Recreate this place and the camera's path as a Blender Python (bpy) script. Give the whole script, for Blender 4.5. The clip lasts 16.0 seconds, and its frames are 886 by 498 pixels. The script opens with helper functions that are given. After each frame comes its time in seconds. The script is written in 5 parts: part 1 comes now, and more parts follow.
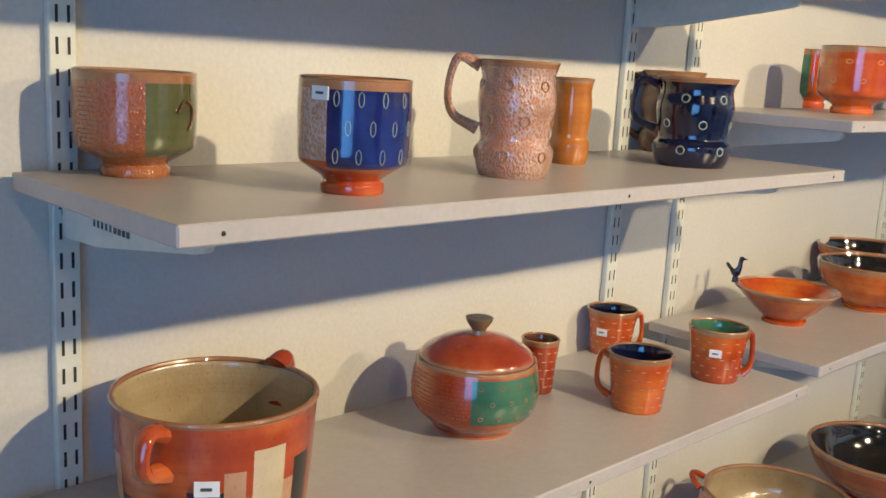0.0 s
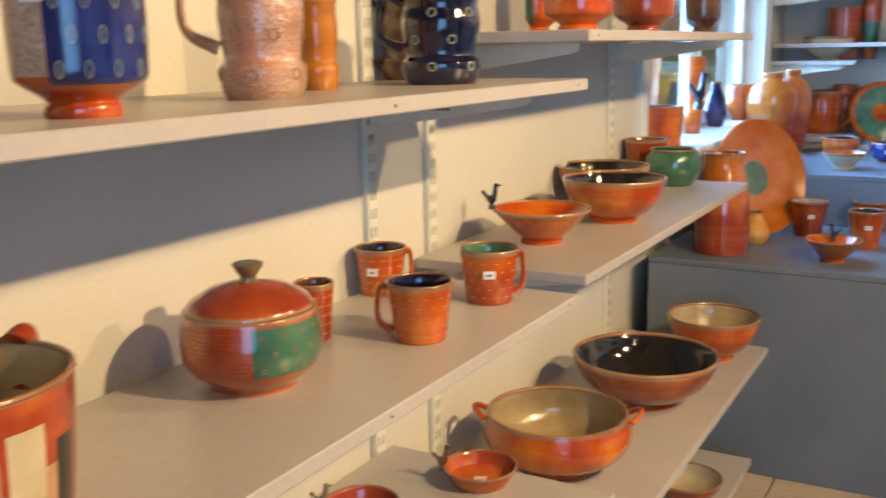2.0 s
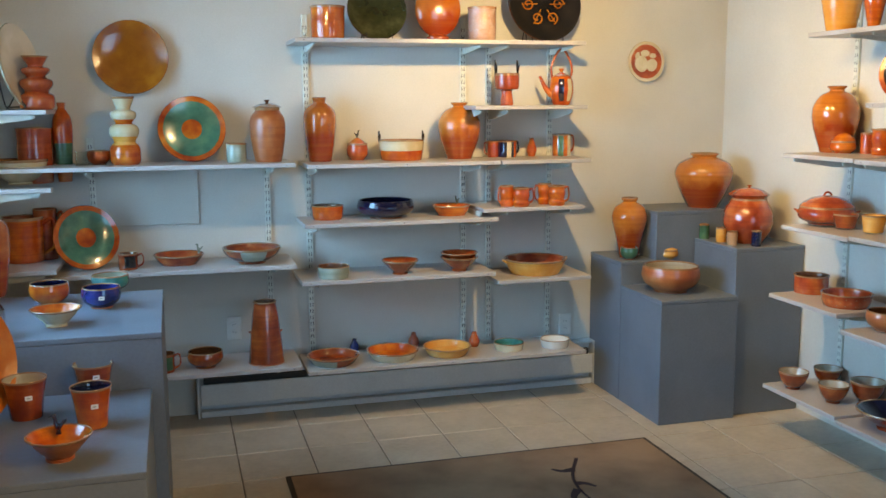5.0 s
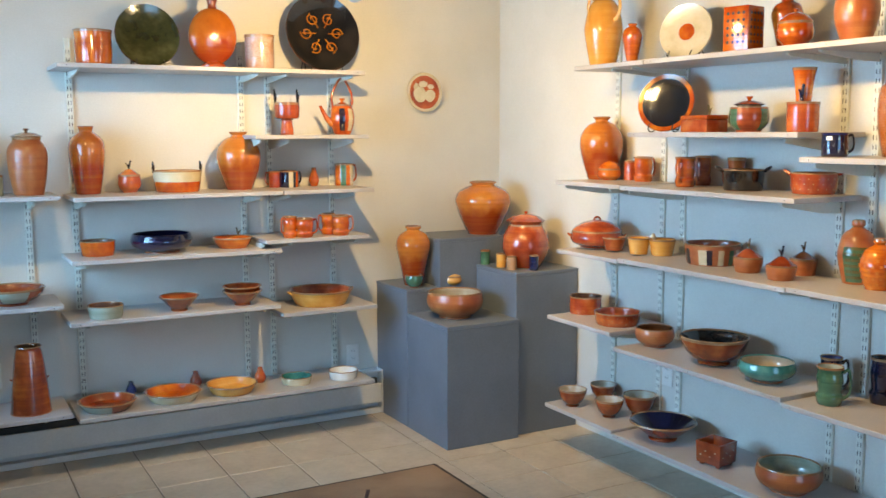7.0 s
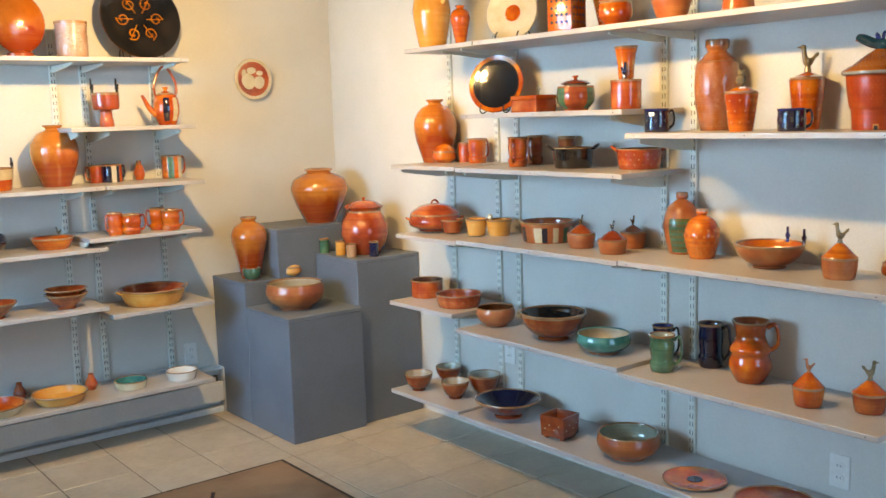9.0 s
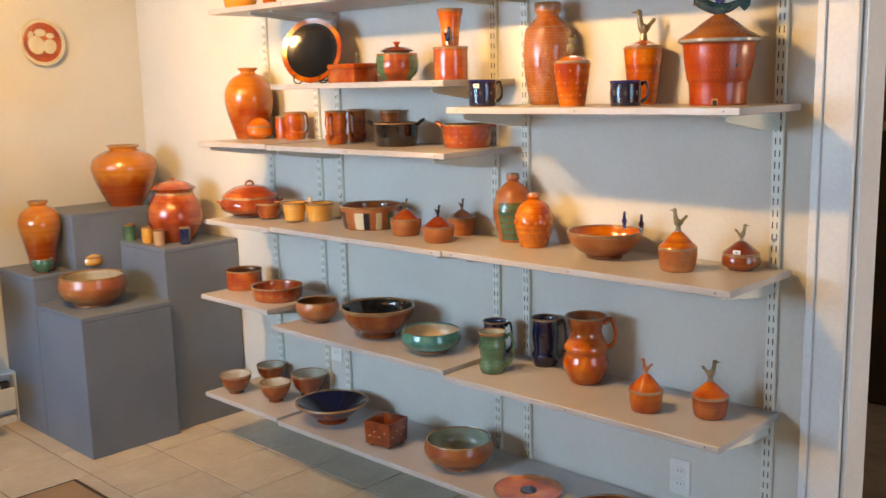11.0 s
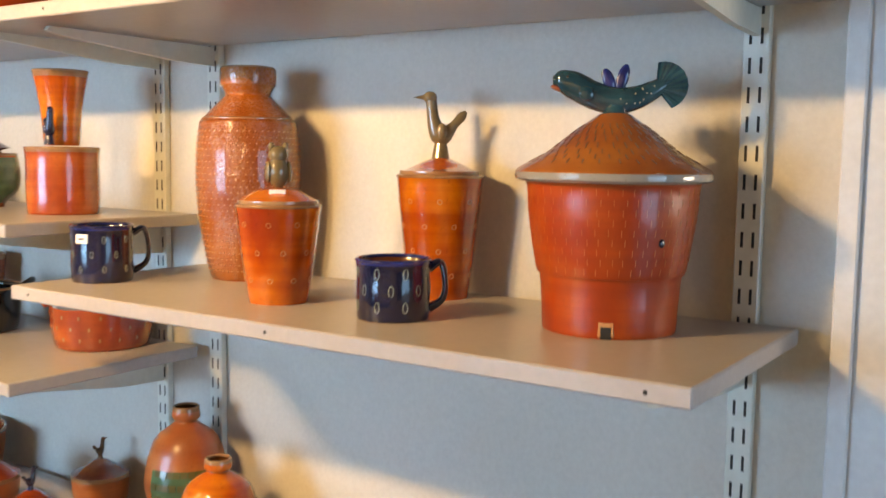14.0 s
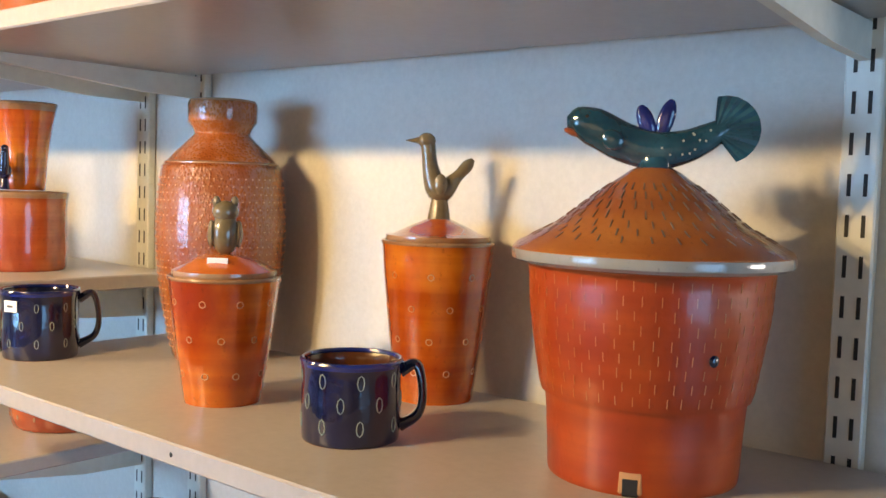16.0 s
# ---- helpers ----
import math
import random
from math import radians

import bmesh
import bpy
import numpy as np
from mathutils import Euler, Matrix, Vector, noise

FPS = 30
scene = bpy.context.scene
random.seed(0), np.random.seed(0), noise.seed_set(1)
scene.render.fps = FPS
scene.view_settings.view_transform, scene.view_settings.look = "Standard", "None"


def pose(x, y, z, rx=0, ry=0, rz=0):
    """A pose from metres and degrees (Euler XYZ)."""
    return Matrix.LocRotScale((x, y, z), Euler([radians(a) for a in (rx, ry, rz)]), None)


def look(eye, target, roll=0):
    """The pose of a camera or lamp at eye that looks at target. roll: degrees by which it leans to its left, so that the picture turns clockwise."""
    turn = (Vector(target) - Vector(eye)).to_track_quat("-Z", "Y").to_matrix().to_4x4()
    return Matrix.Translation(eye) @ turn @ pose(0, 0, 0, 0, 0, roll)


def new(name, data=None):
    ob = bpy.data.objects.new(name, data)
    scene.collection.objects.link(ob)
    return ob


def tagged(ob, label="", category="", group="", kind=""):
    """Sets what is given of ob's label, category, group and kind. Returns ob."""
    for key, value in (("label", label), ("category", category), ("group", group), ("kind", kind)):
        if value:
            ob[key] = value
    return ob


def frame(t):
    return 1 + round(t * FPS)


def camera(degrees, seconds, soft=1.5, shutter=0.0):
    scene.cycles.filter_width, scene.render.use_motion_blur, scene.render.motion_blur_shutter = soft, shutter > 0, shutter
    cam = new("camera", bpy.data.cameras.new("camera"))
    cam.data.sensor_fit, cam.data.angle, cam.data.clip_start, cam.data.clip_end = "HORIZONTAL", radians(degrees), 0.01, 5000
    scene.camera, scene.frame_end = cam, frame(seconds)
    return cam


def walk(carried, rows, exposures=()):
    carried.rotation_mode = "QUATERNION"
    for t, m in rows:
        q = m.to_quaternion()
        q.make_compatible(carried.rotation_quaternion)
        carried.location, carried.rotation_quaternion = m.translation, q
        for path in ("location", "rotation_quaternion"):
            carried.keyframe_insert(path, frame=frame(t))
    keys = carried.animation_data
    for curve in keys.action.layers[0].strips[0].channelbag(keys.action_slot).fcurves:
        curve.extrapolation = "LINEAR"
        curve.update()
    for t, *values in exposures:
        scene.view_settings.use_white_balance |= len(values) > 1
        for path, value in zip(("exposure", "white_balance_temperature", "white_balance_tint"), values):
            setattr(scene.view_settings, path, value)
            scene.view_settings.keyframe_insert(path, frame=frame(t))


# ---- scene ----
cam = camera(49.66, 16.0, 1.5, 0.3)
# seconds, eye x, y, z, yaw, pitch, roll
PATH = [
    (0.0, 1.0020, 1.0547, 1.3272, 45.75, -11.04, 3.27),
    (0.5, 0.9879, 1.0610, 1.2871, 47.05, -11.61, 3.01),
    (1.0, 0.9438, 1.0316, 1.1938, 43.30, -13.21, 1.42),
    (1.5, 0.9056, 1.0419, 1.2188, 36.86, -13.27, 0.83),
    (2.0, 0.9198, 1.0909, 1.2461, 29.68, -11.84, -1.04),
    (2.5, 0.8910, 1.2622, 1.2733, 19.67, -12.83, -1.73),
    (3.0, 0.8928, 1.4334, 1.3197, 13.06, -15.23, -2.38),
    (3.5, 0.8894, 1.5078, 1.4278, 3.33, -15.62, -1.31),
    (4.0, 0.8746, 1.5258, 1.5010, -9.58, -11.89, -0.70),
    (4.5, 0.8648, 1.5058, 1.5080, -13.96, -10.50, -0.27),
    (5.0, 0.8659, 1.5101, 1.5058, -15.74, -8.74, -0.30),
    (7.5, 0.8852, 1.5536, 1.4958, -31.39, -7.02, -0.36),
    (8.0, 0.8831, 1.5546, 1.4851, -33.43, -7.18, -0.70),
    (10.5, 1.1865, 1.6922, 1.5051, -44.32, -9.37, -2.06),
    (11.0, 1.3324, 1.7674, 1.4834, -46.04, -9.80, -1.33),
    (11.5, 1.5080, 1.9475, 1.4810, -50.85, -10.23, -0.39),
    (12.0, 1.6786, 2.1363, 1.4593, -56.48, -9.27, 0.68),
    (12.5, 1.9411, 2.2453, 1.4934, -54.58, -7.84, -0.95),
    (13.0, 2.1815, 2.3413, 1.5133, -53.85, -6.20, -1.01),
    (13.5, 2.4217, 2.4967, 1.5500, -57.61, -5.26, 1.08),
    (14.0, 2.6938, 2.5717, 1.5958, -56.16, -5.64, 0.84),
    (14.5, 2.9054, 2.6013, 1.6355, -50.94, -3.25, 1.29),
    (15.0, 2.9698, 2.6338, 1.6186, -49.07, -2.89, 1.72),
    (15.5, 2.9834, 2.6473, 1.6206, -49.61, -3.57, 1.70),
    (16.0, 2.9889, 2.6496, 1.6229, -50.10, -3.73, 1.76),
]
EXPOSURES = ((0.0, 0.03, 5700, 11), (0.5, 0.08, 5600, 10), (1.0, 0.27, 5500, 9), (1.5, 0.27, 5800, 9), (2.0, 0.18, 7400, 15), (3.0, 0.20, 8800, 16), (3.5, 0.28, 10000, 16), (3.8, 0.26, 10500, 15), (4.1, 0.12, 9800, 12), (4.5, -0.14, 8700, 8), (5.0, -0.34, 9000, 9), (7.5, -0.05, 8700, 10), (8.2, -0.05, 8800, 10), (10.4, 0.0, 11800, 21), (11.0, 0.0, 12800, 24), (11.5, -0.02, 15000, 31), (12.5, -0.05, 13200, 26), (13.0, -0.14, 12400, 25), (13.5, -0.16, 11600, 23), (14.0, -0.10, 10600, 19), (14.5, -0.10, 9000, 14), (15.0, -0.08, 8400, 14), (16.0, -0.08, 8100, 14))
walk(cam, [(t, pose(x, y, z, 90 + pitch, 0, yaw) @ pose(0, 0, 0, 0, 0, roll)) for t, x, y, z, yaw, pitch, roll in PATH], EXPOSURES)

# ---------------------------------------------------------------- world and light

world = bpy.data.worlds.new("sky")
scene.world = world
world.use_nodes = True
wn = world.node_tree
sky = wn.nodes.new("ShaderNodeTexSky")
sky.sky_type = 'NISHITA'
sky.sun_disc = False
sky.sun_elevation = radians(48)
sky.sun_rotation = radians(75)
wn.links.new(sky.outputs[0], wn.nodes["Background"].inputs[0])
wn.nodes["Background"].inputs[1].default_value = 0.04

sun_data = bpy.data.lights.new("sun", 'SUN')
sun_data.energy, sun_data.angle, sun_data.color = 3.0, radians(0.6), (1.0, 0.95, 0.88)
sun_lamp = new("sun", sun_data)
sun_lamp.matrix_world = look((8, 2, 9), (0, 0, 0))


def window_light(m, w, h, watts, colour=(0.19, 0.50, 1.0)):
    d = bpy.data.lights.new("window_light", 'AREA')
    d.shape, d.size, d.size_y, d.energy, d.color, d.spread = 'RECTANGLE', w, h, watts, colour, radians(125)
    ob = new("window_light", d)
    ob.matrix_world = m
    return ob


def spot(x, y, z, tx, ty, tz, watts, cone=130.0, size=0.022, colour=(1.0, 0.755, 0.42)):
    d = bpy.data.lights.new("spot_light", 'SPOT')
    d.energy, d.shadow_soft_size, d.color, d.spot_size, d.spot_blend = watts, size, colour, radians(cone), 0.7
    ob = new("spot_light", d)
    ob.matrix_world = look((x, y, z), (tx, ty, tz))
    return ob


# track spots: eye x, y, z, aim x, y, z, watts, cone
SPOTS = ((2.68, 3.58, 1.98, 3.78, 3.12, 1.32, 33, 108), (2.68, 3.47, 1.98, 3.78, 3.06, 1.32, 25, 108), (2.62, 4.40, 2.0, 3.78, 4.5, 1.34, 30, 118), (2.62, 4.28, 2.0, 3.78, 4.4, 1.34, 24, 118),
         (2.0, 2.1, 2.0, 0.0, 1.9, 1.05, 165, 128), (2.0, 0.95, 2.0, 0.0, 1.6, 1.05, 14, 128), (1.9, 3.0, 2.0, 0.0, 3.2, 0.9, 74, 130),
         (1.3, 4.93, 2.0, 0.8, 6.18, 1.3, 24, 140), (2.35, 4.9, 2.0, 3.05, 6.18, 1.24, 94, 140))
for sp in SPOTS:
    spot(*sp)
window_light(look((-0.165, 4.76, 1.5), (1.5, 4.76, 1.2)), 1.6, 1.1, 80)
window_light(look((5.6, -0.98, 1.5), (5.6, 3, 1.2)), 1.3, 0.9, 42, (0.9, 0.92, 1.0))
window_light(look((2.45, -0.93, 1.25), (2.45, 3, 0.9)), 1.7, 1.9, 36)

# ---------------------------------------------------------------- materials
MATS = {}


def node_mat(name):
    m = bpy.data.materials.new(name)
    m.use_nodes = True
    t = m.node_tree
    b = t.nodes["Principled BSDF"]
    MATS[name] = m
    return m, t, b


def coords(t, scale=(1, 1, 1), spin=True):
    tc = t.nodes.new("ShaderNodeTexCoord")
    mp = t.nodes.new("ShaderNodeMapping")
    mp.inputs["Scale"].default_value = scale
    t.links.new(tc.outputs["Object"], mp.inputs["Vector"])
    if spin:
        oi = t.nodes.new("ShaderNodeObjectInfo")
        mul = t.nodes.new("ShaderNodeMath")
        mul.operation, mul.inputs[1].default_value = 'MULTIPLY', 37.0
        t.links.new(oi.outputs["Random"], mul.inputs[0])
        t.links.new(mul.outputs[0], mp.inputs["Location"])
    return mp.outputs[0]


def noise_fac(t, vec, scale, detail=4.0, rough=0.55):
    n = t.nodes.new("ShaderNodeTexNoise")
    n.inputs["Scale"].default_value, n.inputs["Detail"].default_value, n.inputs["Roughness"].default_value = scale, detail, rough
    t.links.new(vec, n.inputs["Vector"])
    return n.outputs["Fac"]


def ramp(t, fac, stops):
    r = t.nodes.new("ShaderNodeValToRGB")
    e = r.color_ramp.elements
    while len(e) < len(stops):
        e.new(0.5)
    for k, (p, c) in zip(e, stops):
        k.position, k.color = p, (*c, 1)
    t.links.new(fac, r.inputs[0])
    return r.outputs[0]


def mixed(t, fac, a, b, mode='MIX'):
    m = t.nodes.new("ShaderNodeMixRGB")
    m.blend_type = mode
    if isinstance(fac, float):
        m.inputs[0].default_value = fac
    else:
        t.links.new(fac, m.inputs[0])
    for s, v in ((m.inputs[1], a), (m.inputs[2], b)):
        if isinstance(v, tuple):
            s.default_value = (*v, 1)
        else:
            t.links.new(v, s)
    return m.outputs[0]


def bump(t, b, height, strength, dist):
    n = t.nodes.new("ShaderNodeBump")
    n.inputs["Strength"].default_value, n.inputs["Distance"].default_value = strength, dist
    t.links.new(height, n.inputs["Height"])
    t.links.new(n.outputs[0], b.inputs["Normal"])


def plain(name, c1, c2, rough=0.6, scale=6.0, grain=90.0, depth=0.001, metal=0.0, mid=(0.35, 0.65)):
    """Paint, wood, cloth: two tones in clouds, a fine grain and a slight relief."""
    m, t, b = node_mat(name)
    v = coords(t)
    col = ramp(t, noise_fac(t, v, scale, 5), ((mid[0], c1), (mid[1], c2)))
    fine = noise_fac(t, v, grain, 3)
    col = mixed(t, 0.25, col, ramp(t, fine, ((0.3, tuple(0.75 * a for a in c1)), (0.7, c2))))
    t.links.new(col, b.inputs["Base Color"])
    b.inputs["Roughness"].default_value, b.inputs["Metallic"].default_value = rough, metal
    bump(t, b, fine, 0.35, depth)
    return m


def glaze(name, c1, c2, c3, rough=0.2, speck=0.4, rings=0.5, coat=0.55, pit=220.0, flash=None, level=0.45, salt=0.0, blotch=11.0):
    """Salt-fired glaze: flashes of three tones, throwing rings, specks, pits; flash colours the lower body, salt beads the surface."""
    m, t, b = node_mat(name)
    v = coords(t, (1, 1, 0.7))
    col = ramp(t, noise_fac(t, v, blotch, 4), ((0.33, c1), (0.50, c2), (0.66, c3)))
    if flash:
        tc, sep, add = t.nodes.new("ShaderNodeTexCoord"), t.nodes.new("ShaderNodeSeparateXYZ"), t.nodes.new("ShaderNodeMath")
        t.links.new(tc.outputs["Generated"], sep.inputs[0])
        add.operation, add.inputs[2].default_value = 'MULTIPLY_ADD', -0.25
        add.inputs[1].default_value = 0.5
        t.links.new(noise_fac(t, v, 16.0, 4), add.inputs[0])
        total = t.nodes.new("ShaderNodeMath")
        t.links.new(sep.outputs[2], total.inputs[0])
        t.links.new(add.outputs[0], total.inputs[1])
        col = mixed(t, ramp(t, total.outputs[0], ((max(0.0, level - 0.10), (1, 1, 1)), (level + 0.09, (0, 0, 0)))), col, flash)
    band = noise_fac(t, coords(t, (0.6, 0.6, 34)), 1.6, 3)
    col = mixed(t, ramp(t, band, ((0.42, (0, 0, 0)), (0.68, (0.6, 0.6, 0.6)))), col, c1)
    fine = noise_fac(t, v, pit, 2)
    col = mixed(t, ramp(t, fine, ((0.62, (0, 0, 0)), (0.78, (speck, speck, speck)))), col, tuple(0.35 * a for a in c1))
    both = mixed(t, 0.5, band, fine)
    if salt:
        bead = t.nodes.new("ShaderNodeTexVoronoi")
        bead.inputs["Scale"].default_value = 330.0
        t.links.new(v, bead.inputs["Vector"])
        worn = noise_fac(t, v, 22.0, 3)
        edge = mixed(t, ramp(t, worn, ((0.40, (0, 0, 0)), (0.58, (salt, salt, salt)))), (0.0, 0.0, 0.0), ramp(t, bead.outputs["Distance"], ((0.35, (0, 0, 0)), (0.62, (1, 1, 1)))))
        col = mixed(t, edge, col, tuple(min(0.62, 0.5 * a + 0.26) for a in c2))
        both = mixed(t, 0.75, both, ramp(t, bead.outputs["Distance"], ((0.1, (1, 1, 1)), (0.65, (0, 0, 0)))))
    t.links.new(col, b.inputs["Base Color"])
    b.inputs["Roughness"].default_value = rough
    b.inputs["Coat Weight"].default_value, b.inputs["Coat Roughness"].default_value = min(1.0, coat + 0.25), 0.045
    bump(t, b, both, rings, 0.0012)
    return m


glaze("orange", (0.30, 0.030, 0.005), (0.53, 0.090, 0.008), (0.68, 0.19, 0.018), 0.14)
glaze("red", (0.24, 0.03, 0.010), (0.42, 0.065, 0.016), (0.58, 0.15, 0.035))
glaze("rust", (0.17, 0.022, 0.006), (0.30, 0.048, 0.010), (0.44, 0.10, 0.02), 0.2)
glaze("tan", (0.42, 0.22, 0.11), (0.52, 0.30, 0.18), (0.58, 0.22, 0.09), 0.3, 0.7, 0.9)
glaze("yellow", (0.58, 0.21, 0.03), (0.68, 0.30, 0.06), (0.72, 0.38, 0.11))
glaze("amber", (0.28, 0.075, 0.008), (0.40, 0.125, 0.012), (0.50, 0.19, 0.022), 0.1)
glaze("peach", (0.46, 0.10, 0.012), (0.56, 0.15, 0.022), (0.62, 0.21, 0.045), 0.16)
glaze("navy", (0.002, 0.003, 0.014), (0.004, 0.006, 0.028), (0.008, 0.012, 0.055), 0.1, 0.3, 0.4, 0.5)
glaze("blue", (0.004, 0.008, 0.055), (0.008, 0.016, 0.11), (0.02, 0.035, 0.2), 0.12)
glaze("black", (0.006, 0.006, 0.007), (0.012, 0.011, 0.011), (0.025, 0.02, 0.018), 0.08, 0.2, 0.25, 0.6)
glaze("green", (0.025, 0.085, 0.05), (0.05, 0.15, 0.085), (0.10, 0.20, 0.10), 0.15)
glaze("olive", (0.07, 0.075, 0.03), (0.12, 0.13, 0.05), (0.2, 0.19, 0.09), 0.18)
glaze("teal", (0.012, 0.12, 0.11), (0.03, 0.22, 0.2), (0.07, 0.30, 0.27), 0.15)
glaze("cream", (0.50, 0.40, 0.24), (0.60, 0.50, 0.33), (0.66, 0.58, 0.42), 0.25)
glaze("bone", (0.34, 0.28, 0.2), (0.43, 0.37, 0.28), (0.5, 0.44, 0.34), 0.25)
glaze("white", (0.62, 0.6, 0.55), (0.7, 0.68, 0.63), (0.75, 0.73, 0.7), 0.2)
glaze("celadon", (0.22, 0.26, 0.2), (0.30, 0.34, 0.27), (0.38, 0.4, 0.32), 0.2)
glaze("brown", (0.05, 0.018, 0.008), (0.1, 0.035, 0.014), (0.16, 0.06, 0.02), 0.2)
glaze("rim_grey", (0.26, 0.25, 0.22), (0.34, 0.33, 0.30), (0.40, 0.36, 0.30), 0.18)
glaze("rim", (0.24, 0.10, 0.04), (0.34, 0.17, 0.08), (0.40, 0.25, 0.14), 0.22)
glaze("flashed", (0.36, 0.085, 0.012), (0.48, 0.13, 0.018), (0.56, 0.18, 0.03), 0.16, flash=(0.28, 0.032, 0.006), level=0.46, blotch=6.0)
glaze("moss", (0.022, 0.026, 0.010), (0.042, 0.048, 0.018), (0.09, 0.09, 0.04), 0.12)
glaze("salt", (0.25, 0.055, 0.008), (0.35, 0.090, 0.011), (0.44, 0.14, 0.018), 0.2, rings=0.7, salt=0.32)
glaze("salt_tan", (0.30, 0.15, 0.09), (0.40, 0.22, 0.14), (0.50, 0.17, 0.07), 0.2, rings=0.9, salt=0.9)
glaze("ash", (0.28, 0.20, 0.10), (0.37, 0.28, 0.16), (0.42, 0.34, 0.21), 0.2, rings=1.0)
glaze("jar_red", (0.28, 0.026, 0.005), (0.40, 0.046, 0.007), (0.48, 0.08, 0.012), 0.3, 0.2, 0.35, 0.1)
glaze("lid_ochre", (0.24, 0.055, 0.010), (0.36, 0.10, 0.016), (0.42, 0.14, 0.026), 0.26, 0.4, 0.5, 0.3)
glaze("pale", (0.52, 0.20, 0.07), (0.62, 0.30, 0.13), (0.66, 0.36, 0.18), 0.3)
glaze("olivebird", (0.10, 0.075, 0.035), (0.17, 0.13, 0.07), (0.26, 0.21, 0.13), 0.2)
glaze("clay", (0.28, 0.06, 0.015), (0.40, 0.105, 0.028), (0.48, 0.17, 0.06), 0.35, 0.5, 0.6, 0.25)

plain("wall_paint", (0.57, 0.555, 0.50), (0.63, 0.615, 0.56), 0.75, 2.5, 160, 0.0012)
plain("shelf_paint", (0.40, 0.375, 0.365), (0.46, 0.43, 0.415), 0.34, 5, 120, 0.0005)
plain("pedestal_paint", (0.118, 0.145, 0.180), (0.150, 0.180, 0.220), 0.45, 4, 110, 0.0008)
plain("steel_paint", (0.62, 0.64, 0.56), (0.70, 0.71, 0.64), 0.4, 9, 80, 0.0003)
plain("slot_dark", (0.012, 0.012, 0.012), (0.03, 0.03, 0.028), 0.7)
plain("screw_steel", (0.25, 0.24, 0.2), (0.45, 0.44, 0.4), 0.35, 30, 200, 0.0004, 0.9)
plain("trim_paint", (0.66, 0.68, 0.68), (0.74, 0.75, 0.75), 0.4, 4, 90, 0.0006)
# unseen ceiling kept dark so glossy bowls reflect black and less light bounces
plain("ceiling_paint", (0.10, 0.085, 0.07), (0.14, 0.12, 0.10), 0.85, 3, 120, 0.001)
plain("heater_paint", (0.62, 0.64, 0.64), (0.70, 0.72, 0.72), 0.4, 7, 90, 0.0004)
plain("tile", (0.44, 0.355, 0.26), (0.58, 0.49, 0.38), 0.32, 7.0, 45.0, 0.0015, 0.0, (0.3, 0.7))
plain("grout", (0.17, 0.14, 0.11), (0.25, 0.21, 0.17), 0.9, 9)
plain("rug_pile", (0.17, 0.090, 0.045), (0.37, 0.225, 0.13), 0.95, 3.5, 260, 0.004, 0.0, (0.3, 0.7))
plain("rug_border", (0.035, 0.024, 0.016), (0.06, 0.042, 0.03), 0.95, 6, 260, 0.003)
plain("rug_vine", (0.03, 0.012, 0.012), (0.05, 0.02, 0.018), 0.95, 6, 200, 0.002)
plain("paper", (0.78, 0.78, 0.76), (0.84, 0.84, 0.82), 0.7, 20)
plain("ink", (0.05, 0.05, 0.06), (0.12, 0.12, 0.13), 0.7, 20)
plain("iron", (0.015, 0.013, 0.012), (0.04, 0.035, 0.03), 0.45, 30, 200, 0.0004, 0.5)
plain("outlet_plastic", (0.70, 0.70, 0.66), (0.76, 0.76, 0.72), 0.35, 10)
plain("back_room_paint", (0.30, 0.22, 0.13), (0.38, 0.29, 0.18), 0.8, 3)
plain("dark_wood", (0.03, 0.018, 0.012), (0.07, 0.04, 0.025), 0.4, 5, 70)
plain("note_paper", (0.55, 0.55, 0.12), (0.62, 0.62, 0.18), 0.7, 20)
plain("pale_wood", (0.30, 0.19, 0.10), (0.42, 0.28, 0.16), 0.5, 5, 70)
plain("grass", (0.05, 0.09, 0.02), (0.10, 0.15, 0.04), 0.9, 0.6, 30, 0.02)
plain("foliage", (0.04, 0.08, 0.02), (0.09, 0.14, 0.04), 0.7, 3, 20, 0.01)


def glass_mat():
    m, t, b = node_mat("glass")
    b.inputs["Base Color"].default_value = (0.93, 0.97, 0.95, 1)
    b.inputs["Roughness"].default_value, b.inputs["Transmission Weight"].default_value, b.inputs["IOR"].default_value = 0.02, 1.0, 1.45
    return m


glass_mat()


# ---------------------------------------------------------------- mesh helpers


def put_mesh(name, bm, mats, parent=None, label="", smooth=False, at=None):
    me = bpy.data.meshes.new(name)
    bm.normal_update()
    bm.to_mesh(me)
    bm.free()
    for k in (mats if isinstance(mats, (list, tuple)) else [mats]):
        me.materials.append(MATS[k])
    if smooth:
        me.polygons.foreach_set("use_smooth", [True] * len(me.polygons))
        me.set_sharp_from_angle(angle=radians(42))
    ob = new(name, me)
    if parent:
        ob.parent = parent
    if at is not None:
        ob.matrix_basis = at
    if label:
        ob["label"] = label
    if name in ("stamped_pattern", "scored_marks", "pressed_dots", "slot_pattern"):
        ob["kind"] = "stuff"
    return ob


def part(name, bm, material, parent, label="", smooth=True, at=None):
    return put_mesh(name, bm, material, parent, label, smooth, at)


